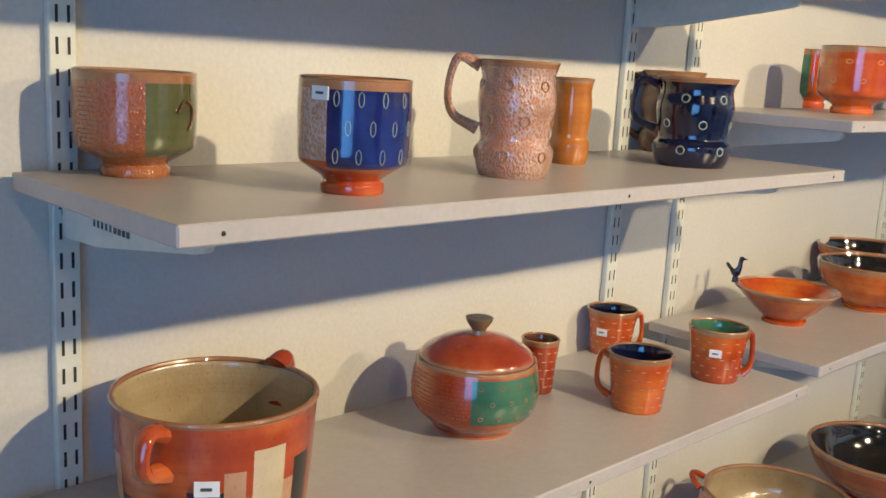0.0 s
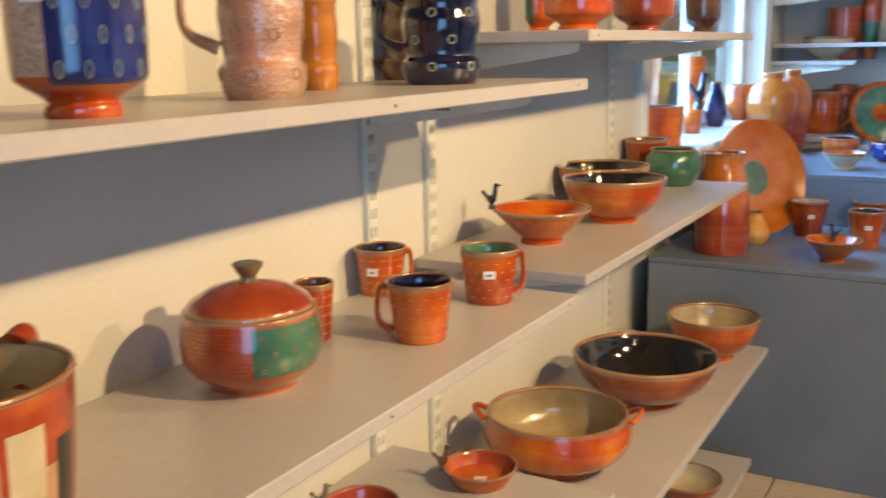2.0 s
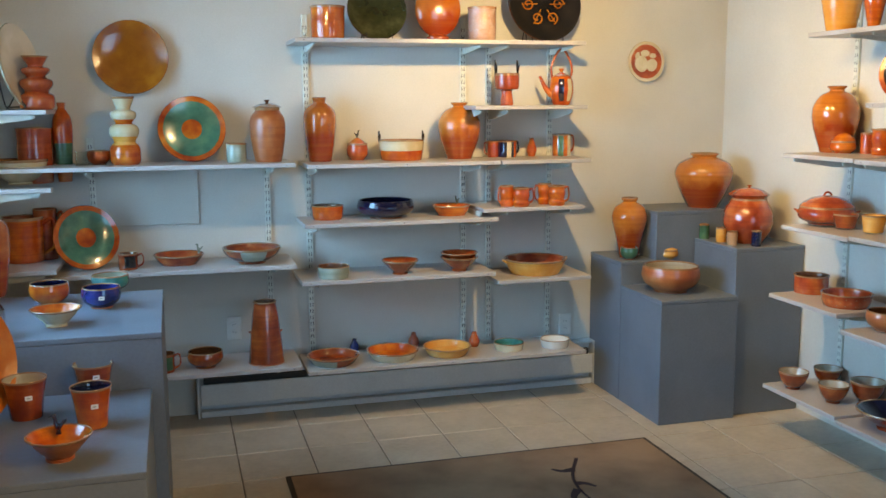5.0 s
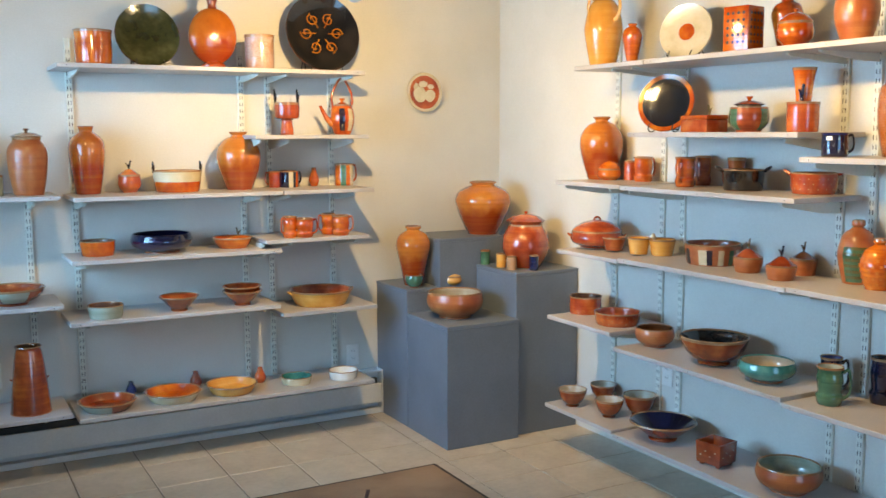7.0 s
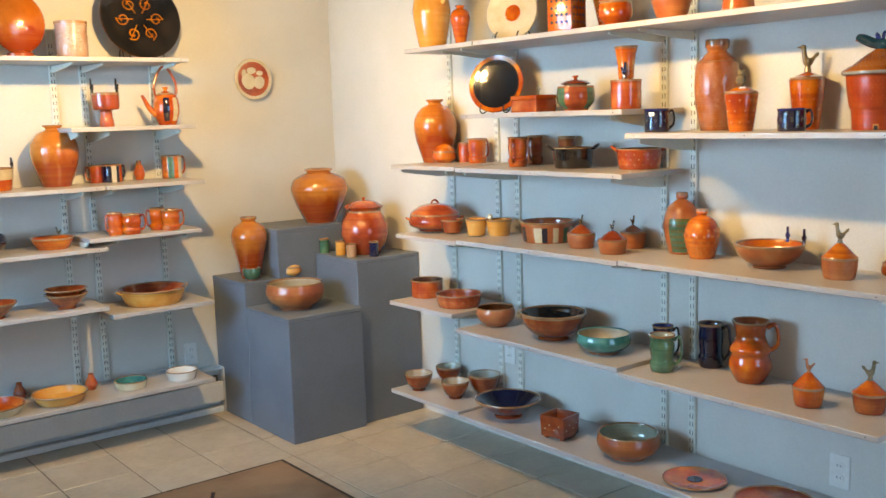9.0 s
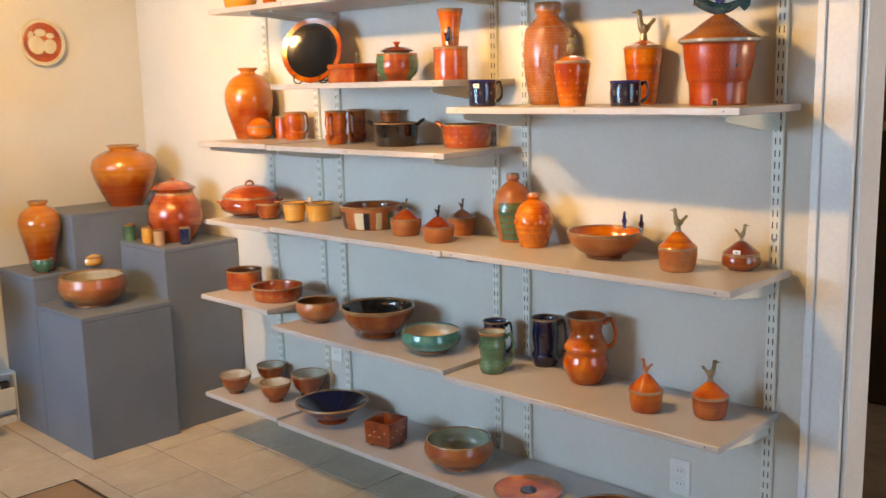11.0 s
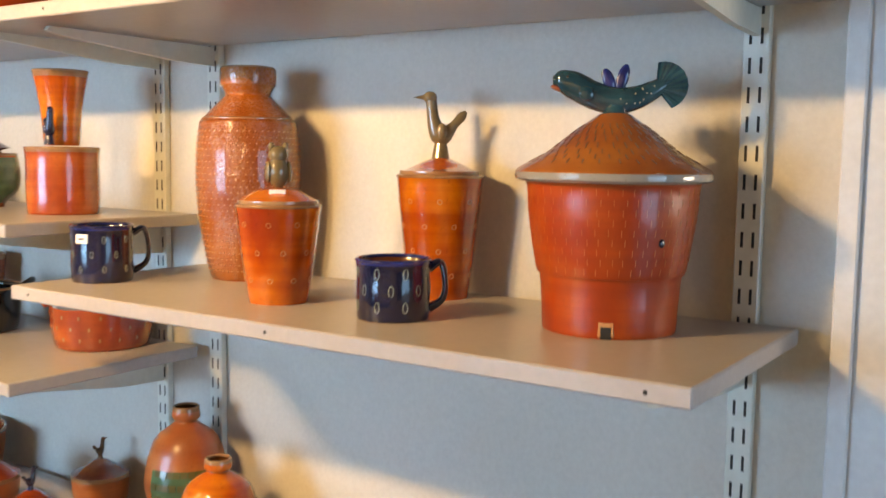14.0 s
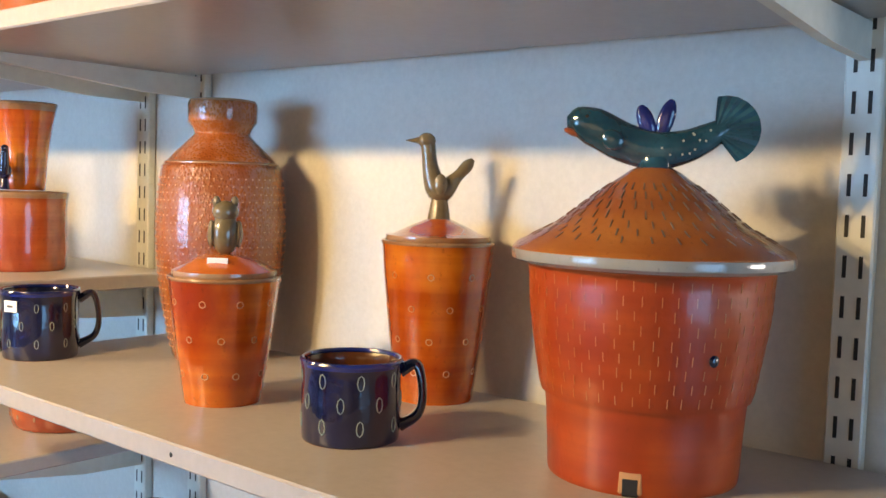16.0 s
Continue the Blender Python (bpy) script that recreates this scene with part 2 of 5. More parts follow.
def box_bm(x0, y0, z0, x1, y1, z1, bevel=0.0, bm=None, seg=1):
    bm2 = bmesh.new()
    bmesh.ops.create_cube(bm2, size=1)
    for v in bm2.verts:
        v.co = Vector((x0 + (v.co.x + 0.5) * (x1 - x0), y0 + (v.co.y + 0.5) * (y1 - y0), z0 + (v.co.z + 0.5) * (z1 - z0)))
    if bevel:
        bmesh.ops.bevel(bm2, geom=list(bm2.edges), offset=bevel, segments=seg, affect='EDGES', profile=0.6)
    return merge(bm, bm2)


def merge(bm, other):
    if bm is None:
        return other
    me = bpy.data.meshes.new("tmp")
    other.to_mesh(me)
    other.free()
    bm.from_mesh(me)
    bpy.data.meshes.remove(me)
    return bm


def moved(bm, m):
    bmesh.ops.transform(bm, matrix=m, verts=list(bm.verts))
    return bm


def lathe(profile, seg=36, squash=1.0):
    """A turned form from (radius, height) pairs; radius 0 closes it."""
    bm = bmesh.new()
    rings = []
    for r, z in profile:
        if r < 1e-5:
            rings.append([bm.verts.new((0, 0, z))])
        else:
            rings.append([bm.verts.new((r * math.cos(2 * math.pi * k / seg), squash * r * math.sin(2 * math.pi * k / seg), z)) for k in range(seg)])
    for a, b in zip(rings, rings[1:]):
        for k in range(seg):
            q = (k + 1) % seg
            if len(a) == 1 and len(b) == 1:
                continue
            if len(a) == 1:
                bm.faces.new((a[0], b[q], b[k]))
            elif len(b) == 1:
                bm.faces.new((a[k], a[q], b[0]))
            else:
                bm.faces.new((a[k], a[q], b[q], b[k]))
    return bm


def smooth_curve(pts, n):
    """Points on a smooth line through the given ones."""
    out = []
    p = [Vector(a) for a in pts]
    p = [2 * p[0] - p[1]] + p + [2 * p[-1] - p[-2]]
    for i in range(1, len(p) - 2):
        for k in range(n):
            t = k / n
            a, b, c, d = p[i - 1], p[i], p[i + 1], p[i + 2]
            out.append(0.5 * (2 * b + (c - a) * t + (2 * a - 5 * b + 4 * c - d) * t * t + (3 * b - a - 3 * c + d) * t ** 3))
    out.append(p[-2])
    return out


def tube(points, radii, seg=8, flat=1.0):
    """A round rod along the points, with a radius at each; flat widens it sideways."""
    bm = bmesh.new()
    rings = []
    pts = [Vector(a) for a in points]
    side = None
    for i, c in enumerate(pts):
        d = (pts[min(i + 1, len(pts) - 1)] - pts[max(i - 1, 0)]).normalized()
        if side is None:
            side = d.cross(Vector((0, 1, 0.01))).normalized()
        side = (side - d * side.dot(d)).normalized()
        up = d.cross(side)
        r = radii[i] if isinstance(radii, (list, tuple)) else radii
        rings.append([bm.verts.new(c + side * r * math.cos(2 * math.pi * k / seg) + up * flat * r * math.sin(2 * math.pi * k / seg)) for k in range(seg)])
    for a, b in zip(rings, rings[1:]):
        for k in range(seg):
            bm.faces.new((a[k], a[(k + 1) % seg], b[(k + 1) % seg], b[k]))
    bm.faces.new(rings[0][::-1])
    bm.faces.new(rings[-1])
    return bm


def ball(x, y, z, rx, ry, rz, bm=None, seg=12):
    b = bmesh.new()
    bmesh.ops.create_uvsphere(b, u_segments=seg, v_segments=max(6, seg * 2 // 3), radius=1)
    moved(b, Matrix.LocRotScale((x, y, z), None, (rx, ry, rz)))
    return merge(bm, b)


def thing(name, x, y, z, label, category, turn=0.0, group=""):
    ob = new(name)
    if len(label.split()) < 4:
        label += " on the grey shelf"
    ob.matrix_basis = pose(x, y, z, 0, 0, turn)
    ob.empty_display_size = 0.05
    return tagged(ob, label, category, group)

# ---------------------------------------------------------------- pottery


SHAPES = {
    "bowl": [(.46, 0), (.47, .05), (.44, .10), (.62, .22), (.82, .46), (.94, .74), (1, 1)],
    "cone_bowl": [(.42, 0), (.43, .10), (.40, .14), (.60, .40), (.80, .70), (1, 1)],
    "round_bowl": [(.56, 0), (.56, .06), (.60, .10), (.88, .32), (1, .62), (.97, .88), (.95, 1)],
    "dish": [(.72, 0), (.74, .08), (.84, .35), (.93, .7), (1, 1)],
    "pie_dish": [(.78, 0), (.84, .2), (.92, .6), (.98, .95), (1, 1)],
    "pan": [(.86, 0), (.9, .1), (.95, .5), (.98, .9), (1, 1)],
    "cup": [(.74, 0), (.78, .06), (.84, .4), (.92, .75), (1, 1)],
    "tumbler": [(.70, 0), (.72, .05), (.80, .45), (.93, .85), (1, 1)],
    "straight": [(.92, 0), (.95, .05), (.97, .4), (.96, .8), (1, 1)],
    "footed_cup": [(.55, 0), (.57, .03), (.56, .09), (.52, .12), (.60, .16), (.88, .25), (.97, .31), (.99, .5), (1, .75), (.985, 1)],
    "waist_mug": [(.84, 0), (.93, .08), (.98, .24), (.86, .32), (.92, .5), (.97, .68), (.90, .86), (1, 1)],
    "vase": [(.52, 0), (.56, .05), (.80, .38), (.98, .62), (.97, .74), (.78, .86), (.42, .925), (.38, .945), (.46, .975), (.46, 1)],
    "round_vase": [(.58, 0), (.64, .06), (.90, .35), (1, .56), (.94, .72), (.66, .87), (.34, .93), (.30, .955), (.40, .985), (.40, 1)],
    "slim_vase": [(.66, 0), (.72, .05), (.92, .4), (1, .65), (.9, .8), (.5, .9), (.36, .93), (.42, .98), (.42, 1)],
    "bottle": [(.70, 0), (.76, .04), (.92, .25), (1, .45), (.985, .62), (.93, .735), (.90, .752), (.68, .81), (.47, .862), (.43, .88), (.50, .912), (.53, .925), (.535, .99), (.51, 1)],
    "flask": [(.62, 0), (.72, .04), (.98, .38), (1, .52), (.78, .76), (.36, .87), (.26, .90), (.34, .93), (.32, 1)],
    "gourd": [(.85, 0), (1, .06), (.98, .26), (.7, .34), (.95, .46), (.9, .56), (.55, .62), (.8, .7), (.78, .78), (.45, .82), (.62, .92), (.75, 1)],
    "tall_cone": [(1, 0), (.99, .03), (.86, .45), (.72, .8), (.62, .96), (.66, 1)],
    "flare": [(.62, 0), (.66, .1), (.72, .4), (.86, .75), (1, 1)],
    "jar": [(.66, 0), (.72, .05), (.95, .35), (1, .6), (.93, .85), (.82, .96), (.86, 1)],
    "low_jar": [(.62, 0), (.66, .08), (.94, .32), (1, .62), (.96, .9), (.94, 1)],
    "taper_jar": [(.66, 0), (.69, .03), (.80, .35), (.92, .75), (.97, .95), (1, 1)],
    "house_jar": [(.70, 0), (.71, .02), (.72, .15), (.745, .36), (.77, .385), (.785, .40), (.83, .55), (.885, .78), (.905, .96), (.96, 1)],
    "pitcher": [(.62, 0), (.70, .04), (.94, .22), (.95, .32), (.88, .40), (.86, .46), (.92, .54), (.74, .68), (.66, .78), (.74, .92), (.86, 1)],
    "pear": [(.66, 0), (.74, .05), (1, .28), (.92, .5), (.6, .75), (.44, .9), (.46, 1)],
}


def profile_of(kind, r, h, thick=None, open_=True):
    pts = smooth_curve([(a * r, 0, b * h) for a, b in SHAPES[kind]], 3)
    outer = [(p.x, p.z) for p in pts]
    th = thick or max(0.0035, 0.05 * r)
    prof = [(0, 0.002), (outer[0][0] * 0.8, 0.002), (outer[0][0] * 0.86, 0)] + outer
    n_out = len(prof)
    if open_:
        lip = outer[-1]
        prof.append((lip[0] - th * 0.5, lip[1] + th * 0.35))
        floor_z = max(0.006, 0.07 * h)
        for a, b in reversed(outer[:-1]):
            if b > floor_z + 0.004 and a - th > 0.004:
                prof.append((a - th, b))
        prof.append((max(0.004, prof[-1][0] * 0.7), floor_z))
        prof.append((0, floor_z))
    else:
        prof.append((0, outer[-1][1]))
    return prof, n_out


def surface_radius(kind, r, h, z):
    pts = smooth_curve([(a * r, 0, b * h) for a, b in SHAPES[kind]], 3)
    for p, q in zip(pts, pts[1:]):
        if p.z <= z <= q.z and q.z > p.z:
            return p.x + (q.x - p.x) * (z - p.z) / (q.z - p.z)
    return pts[-1].x


def body_bm(kind, r, h, patches=(), seg=40, squash=1.0, rim=True):
    """Materials: 0 outside, 1 inside, 2 rim, 3.. patches of (from, to degrees, low, high, index)."""
    prof, n_out = profile_of(kind, r, h)
    bm = lathe(prof, seg, squash)
    top = h * 0.965
    inner_r = {}
    bm.faces.ensure_lookup_table()
    rows = len(prof) - 1
    i = 0
    for row in range(rows):
        cnt = seg
        for k in range(cnt):
            f = bm.faces[i]
            i += 1
            zmid = 0.5 * (prof[row][1] + prof[row + 1][1])
            if row >= n_out:
                f.material_index = 1
            elif row == n_out - 1 or (row == n_out - 2 and prof[-1][1] < 1 and h - prof[row][1] < 0.012):
                f.material_index = 2 if rim else 0
            else:
                deg = (360 * (k + 0.5) / seg) % 360
                for a0, a1, z0, z1, mi in patches:
                    if z0 * h <= zmid <= z1 * h and (a0 <= deg <= a1 or a0 <= deg - 360 <= a1 or a0 <= deg + 360 <= a1):
                        f.material_index = mi
    return bm


def handle_bm(r, z0, z1, out, rad, deg):
    """A pulled strap handle on a wall of radius r between two heights."""
    a = radians(deg)
    d = Vector((math.cos(a), math.sin(a), 0))
    m = 0.5 * (z0 + z1)
    pts = [d * (r * 0.97) + Vector((0, 0, z1)), d * (r + out * 0.7) + Vector((0, 0, z1 + 0.12 * (z1 - z0))), d * (r + out) + Vector((0, 0, m + 0.12 * (z1 - z0))), d * (r + out * 0.8) + Vector((0, 0, m - 0.28 * (z1 - z0))), d * (r * 0.97) + Vector((0, 0, z0))]
    c = smooth_curve(pts, 6)
    return tube(c, [rad * (1.25 - 0.5 * math.sin(math.pi * i / (len(c) - 1))) for i in range(len(c))], 10, 1.35)


def bird_bm(s, tall=1.0):
    """A small modelled bird: perch, body, upright neck and head, beak, raised tail and wings."""
    c = smooth_curve([(-0.43 * s, 0, 0.80 * s), (-0.22 * s, 0, 0.56 * s), (0, 0, 0.36 * s), (0.12 * s, 0, 0.62 * s * tall), (0.17 * s, 0, 0.98 * s * tall)], 5)
    bm = tube(c, [s * q for q in (.03, .07, .085, .08, .075, .08, .1, .12, .14, .155, .16, .155, .15, .14, .13, .12, .11, .105, .1, .1, .1)], 10)
    bm = ball(0.19 * s, 0, 1.03 * s * tall, 0.125 * s, 0.1 * s, 0.11 * s, bm, 10)
    beak = bmesh.new()
    bmesh.ops.create_cone(beak, segments=7, radius1=0.055 * s, radius2=0.005 * s, depth=0.2 * s, cap_ends=True)
    bm = merge(bm, moved(beak, pose(0.37 * s, 0, 1.03 * s * tall, 0, 92, 0)))
    for side in (-1, 1):
        bm = ball(-0.01 * s, side * 0.13 * s, 0.45 * s, 0.09 * s, 0.05 * s, 0.15 * s, bm, 8)
    stem = bmesh.new()
    bmesh.ops.create_cone(stem, segments=9, radius1=0.16 * s, radius2=0.1 * s, depth=0.34 * s, cap_ends=True)
    return merge(bm, moved(stem, pose(0, 0, 0.15 * s)))


def add_bird(parent, x, y, z, s, mat, turn=0.0, tall=1.0, name="bird_figure"):
    return part(name, bird_bm(s, tall), mat, parent, "small modelled bird figure", True, pose(x, y, z, 0, 0, turn))


def add_tag(parent, r, z, deg, s=0.016):
    bm = box_bm(-s * 0.6, -0.0005, -s * 0.4, s * 0.6, 0.0008, s * 0.4, 0.0003)
    a = radians(deg)
    tag = part("price_tag", bm, "paper", parent, "small white price sticker", False, pose(r * math.cos(a), r * math.sin(a), z, 0, 0, deg - 90 + 180))
    part("writing", box_bm(-s * 0.3, 0.0008, -s * 0.08, s * 0.25, 0.0012, s * 0.08), "ink", tag, "", False)
    part("writing_back", box_bm(-s * 0.3, -0.0009, -s * 0.08, s * 0.25, -0.0005, s * 0.08), "ink", tag, "", False)
    return tag


def marks_bm(kind, r, h, rows, per, z0, z1, w, l, a0=0.0, a1=360.0, lift=0.0006, ring=False, skew=0.5):
    """Small pressed marks standing on a pot's wall in rows."""
    bm = bmesh.new()
    for i in range(rows):
        z = h * (z0 + (z1 - z0) * (i / max(1, rows - 1)))
        rr = surface_radius(kind, r, h, z)
        tilt = math.degrees(math.atan2(surface_radius(kind, r, h, min(h * 0.96, z + 0.03 * h)) - rr, 0.03 * h))
        for k in range(per):
            deg = a0 + (a1 - a0) * ((k + (skew if i % 2 else 0.0) + 0.25) / per) + random.uniform(-1, 1)
            if ring:
                b = bmesh.new()
                c = [(0.0, w * math.cos(q * 0.785), l * math.sin(q * 0.785)) for q in range(9)]
                b = tube(c, w * 0.2, 5)
            else:
                b = box_bm(-lift, -w, -l, lift, w, l)
            moved(b, pose(rr * math.cos(radians(deg)), rr * math.sin(radians(deg)), z, 0, 0, deg) @ pose(0, 0, 0, 0, tilt, 0))
            merge(bm, b)
    return bm


def pot(name, kind, x, y, z, r, h, outer, inner, label, category="bowl", turn=0.0, patches=(), squash=1.0, rim="rim", seg=40, group=""):
    root = thing(name, x, y, z, label, category, turn, group)
    mats = [outer, inner, rim] + [p[4] for p in patches]
    ps = [(*p[:4], 3 + i) for i, p in enumerate(patches)]
    part("body", body_bm(kind, r, h, ps, seg, squash), mats, root)
    lip = SHAPES[kind][-1][0] * r
    th = max(0.0035, 0.05 * r)
    part("rolled_rim", lathe([(lip - 0.5 * th + 0.62 * th * math.cos(a * 0.785), h + 0.62 * th * math.sin(a * 0.785)) for a in range(9)], seg, squash), rim, root)
    base = SHAPES[kind][0][0] * r
    part("foot_ring", lathe([(base * 0.9, 0.0), (base * 1.004, 0.0), (base * 1.012, 0.0035), (base * 1.0, 0.005)], seg, squash), "clay", root)
    return root


def add_handle(root, kind, r, h, mat, deg, low=0.2, high=0.82, out=0.45, rad=0.07):
    rr = surface_radius(kind, r, h, h * 0.5 * (low + high))
    part("handle", handle_bm(rr, low * h, high * h, out * r, rad * r, deg), mat, root)


def add_ears(root, r, z, s, mat, degs=(0, 180)):
    for d in degs:
        a = radians(d)
        side = Vector((-math.sin(a), math.cos(a), 0))
        c = Vector((math.cos(a), math.sin(a), 0)) * r + Vector((0, 0, z))
        o = Vector((math.cos(a), math.sin(a), 0))
        pts = smooth_curve([c - side * s, c - side * s * 0.6 + o * s * 0.5 + Vector((0, 0, s * 0.35)), c + o * s * 0.7 + Vector((0, 0, s * 0.5)), c + side * s * 0.6 + o * s * 0.5 + Vector((0, 0, s * 0.35)), c + side * s], 4)
        part("handle", tube(pts, s * 0.2, 8), mat, root)


def add_lid(root, r, z, rise, mat, knob="knob", knob_mat="brown", s=0.02, over=1.02, turn=0.0, rim="rim"):
    dome = knob in ("knob", "owl", "loop")
    prof = [(0, 0), (r * over * 0.97, 0), (r * over, 0.003), (r * over * 0.99, 0.007), *(((r * 0.82, rise * 0.42), (r * 0.55, rise * 0.8), (r * 0.25, rise * 0.98)) if dome else ((r * 0.82, rise * 0.30), (r * 0.5, rise * 0.66), (r * 0.22, rise * 0.95))), (r * 0.1, rise * 1.0), (0, rise)]
    bm = lathe(prof, 36)
    bm.normal_update()
    for f in bm.faces:
        if f.calc_center_median().z < 0.0055 and f.normal.z > -0.5:
            f.material_index = 1
    lid = part("lid", bm, [mat, rim], root, "", True, pose(0, 0, z))
    if knob == "knob":
        part("knob", lathe([(0, 0), (s * 0.45, 0), (s * 0.4, s * 0.3), (s * 0.75, s * 0.8), (s * 0.8, s), (s * 0.5, s * 1.08), (0, s * 1.0)], 20), knob_mat, lid, "", True, pose(0, 0, rise * 0.96))
    elif knob == "bird":
        part("bird_knob", bird_bm(s), knob_mat, lid, "modelled bird as the lid's knob", True, pose(0, 0, rise * 0.96, 0, 0, turn))
    elif knob == "loop":
        part("loop_knob", tube(smooth_curve([(-s, 0, 0), (-s * 0.7, 0, s * 0.8), (0, 0, s * 1.1), (s * 0.7, 0, s * 0.8), (s, 0, 0)], 4), s * 0.2, 8), knob_mat, lid, "", True, pose(0, 0, rise * 0.8, 0, 0, turn))
    elif knob == "owl":
        bm = ball(0, 0, s * 0.5, s * 0.32, s * 0.3, s * 0.5)
        bm = ball(0, 0, s * 1.0, s * 0.3, s * 0.28, s * 0.26, bm)
        for q in (-1, 1):
            bm = ball(q * s * 0.2, 0, s * 1.22, s * 0.09, s * 0.09, s * 0.14, bm, 8)
            bm = ball(q * s * 0.3, 0, s * 0.5, s * 0.1, s * 0.22, s * 0.32, bm, 8)
        part("owl_knob", bm, knob_mat, lid, "modelled owl as the lid's knob", True, pose(0, 0, rise * 0.9, 0, 0, turn))
    return lid


def bowl(x, y, z, r, h, outer="orange", inner="cream", label="glazed stoneware bowl on the grey shelf", kind="bowl", **kw):
    return pot("bowl", kind, x, y, z, r, h, outer, inner, label, "bowl", **kw)


def dish(x, y, z, r, h, outer="orange", inner="orange", label="shallow glazed stoneware dish on the grey shelf", kind="dish", **kw):
    return pot("dish", kind, x, y, z, r, h, outer, inner, label, "dish", **kw)


def cup(x, y, z, r, h, outer="orange", inner="brown", label="glazed stoneware cup on the grey shelf", kind="cup", **kw):
    return pot("cup", kind, x, y, z, r, h, outer, inner, label, "cup", **kw)


def vase(x, y, z, r, h, outer="orange", inner="brown", label="orange salt-fired stoneware vase with a narrow neck", kind="vase", **kw):
    return pot("vase", kind, x, y, z, r, h, outer, inner, label, "vase", **kw)


def mug(x, y, z, r, h, outer="orange", inner="brown", label="glazed stoneware mug with a pulled handle", kind="straight", side=0.0, hm=None, out=0.55, rad=0.1, low=0.15, high=0.85, **kw):
    root = pot("mug", kind, x, y, z, r, h, outer, inner, label, "mug", **kw)
    add_handle(root, kind, r, h, hm or outer, side, low, high, out, rad)
    return root


def lidded(x, y, z, r, h, rise, outer="orange", lid="orange", label="orange lidded stoneware jar", kind="jar", knob="knob", knob_mat="brown", s=0.02, over=0.92, kturn=0.0, **kw):
    root = pot("lidded_jar", kind, x, y, z, r, h, outer, "brown", label, "jar", **kw)
    add_lid(root, r, h, rise, lid, knob, knob_mat, s, over, kturn)
    return root


def plate(x, y, z, r, turn, lean, outer="orange", inner="orange", label="glazed stoneware plate standing on edge", centre=None, deep=0.16, stand=False, ring=None, deco=None):
    """A plate on its edge: turn is the way its face looks, lean how far it tips back."""
    root = thing("plate", x, y, z, label, "plate", turn)
    prof = [(0, 0), (r * 0.5, 0), (r * 0.52, -0.006), (r * 0.56, -0.006), (r * 0.58, 0.002), (r * 0.85, deep * r * 0.6), (r, deep * r), (r * 0.985, deep * r + 0.005), (r * 0.84, deep * r * 0.6 + 0.007), (r * 0.6, 0.011), (r * 0.3, 0.009), (0, 0.009)]
    bm = lathe(prof, 48)
    bm.normal_update()
    for f in bm.faces:
        c = f.calc_center_median()
        d = math.hypot(c.x, c.y)
        if f.normal.z > 0.1 and d < 0.98 * r:
            f.material_index = 1
            if centre and d < r * 0.28:
                f.material_index = 2
            if ring and d > r * 0.8:
                f.material_index = 0
    at = Matrix.Translation((0, 0, r * math.cos(radians(lean)))) @ pose(0, 0, 0, 90 - lean, 0, 0)
    disc = part("disc", bm, [outer, inner, centre or inner], root, "", True, at)
    if deco == "scrolls":
        bm = None
        for k in range(6):
            cx, cy = r * 0.42 * math.cos(k * 1.05), r * 0.42 * math.sin(k * 1.05)
            q = smooth_curve([(cx + r * 0.17 * math.cos(k + a * 1.1) * (1 - a * 0.1), cy + r * 0.17 * math.sin(k + a * 1.1) * (1 - a * 0.1), 0.0115) for a in range(8)], 3)
            bm = merge(bm, tube(q, r * 0.018, 5))
            bm = merge(bm, tube([(cx * 0.4, cy * 0.4, 0.0115), (cx * 1.3, cy * 1.3, 0.0125)], r * 0.014, 5))
        part("brushed_scroll", bm, "amber", disc, "amber brushed scrolls")
    elif deco == "fruit":
        for cx, cy, w, q in ((-.28, -.12, .40, .42), (.36, -.18, .33, .33), (-.05, .42, .26, .17), (.40, .30, .20, .13), (-.50, .34, .17, .22)):
            part("painted_fruit", ball(r * cx, r * cy, 0.0095, r * w, r * q, 0.0035, None, 20), "cream", disc, "pale painted fruit")
    if stand:
        b = None
        for q in (-1, 1):
            wx = q * r * 0.42
            c = smooth_curve([(wx, -0.06, 0.035), (wx, -0.075, 0.015), (wx, -0.05, 0.002), (wx, -0.02, 0.004), (wx, 0.01, 0.02), (wx, 0.03, r * 0.8), (wx * 0.6, 0.035, r * 1.0)], 4)
            b = merge(b, tube(c, 0.0028, 6))
            d = smooth_curve([(wx, 0.025, r * 0.5), (wx, 0.06, 0.15 * r), (wx, 0.08, 0.002)], 4)
            b = merge(b, tube(d, 0.0028, 6))
        b = merge(b, tube([(-r * 0.42, 0.0, 0.012), (r * 0.42, 0.0, 0.012)], 0.0028, 6))
        part("wire_stand", b, "iron", root, "black wire plate stand")
    return root

# ---------------------------------------------------------------- the room
XR, YF, DEEP = 3.781, 6.18, 0.353
YB = -1.0


def structure(name, bm, mat, label="", category="", parent=None):
    ob = put_mesh(name, bm, mat, parent, "", False)
    if parent is None:
        tagged(ob, label, category, "", "structure")
    return ob


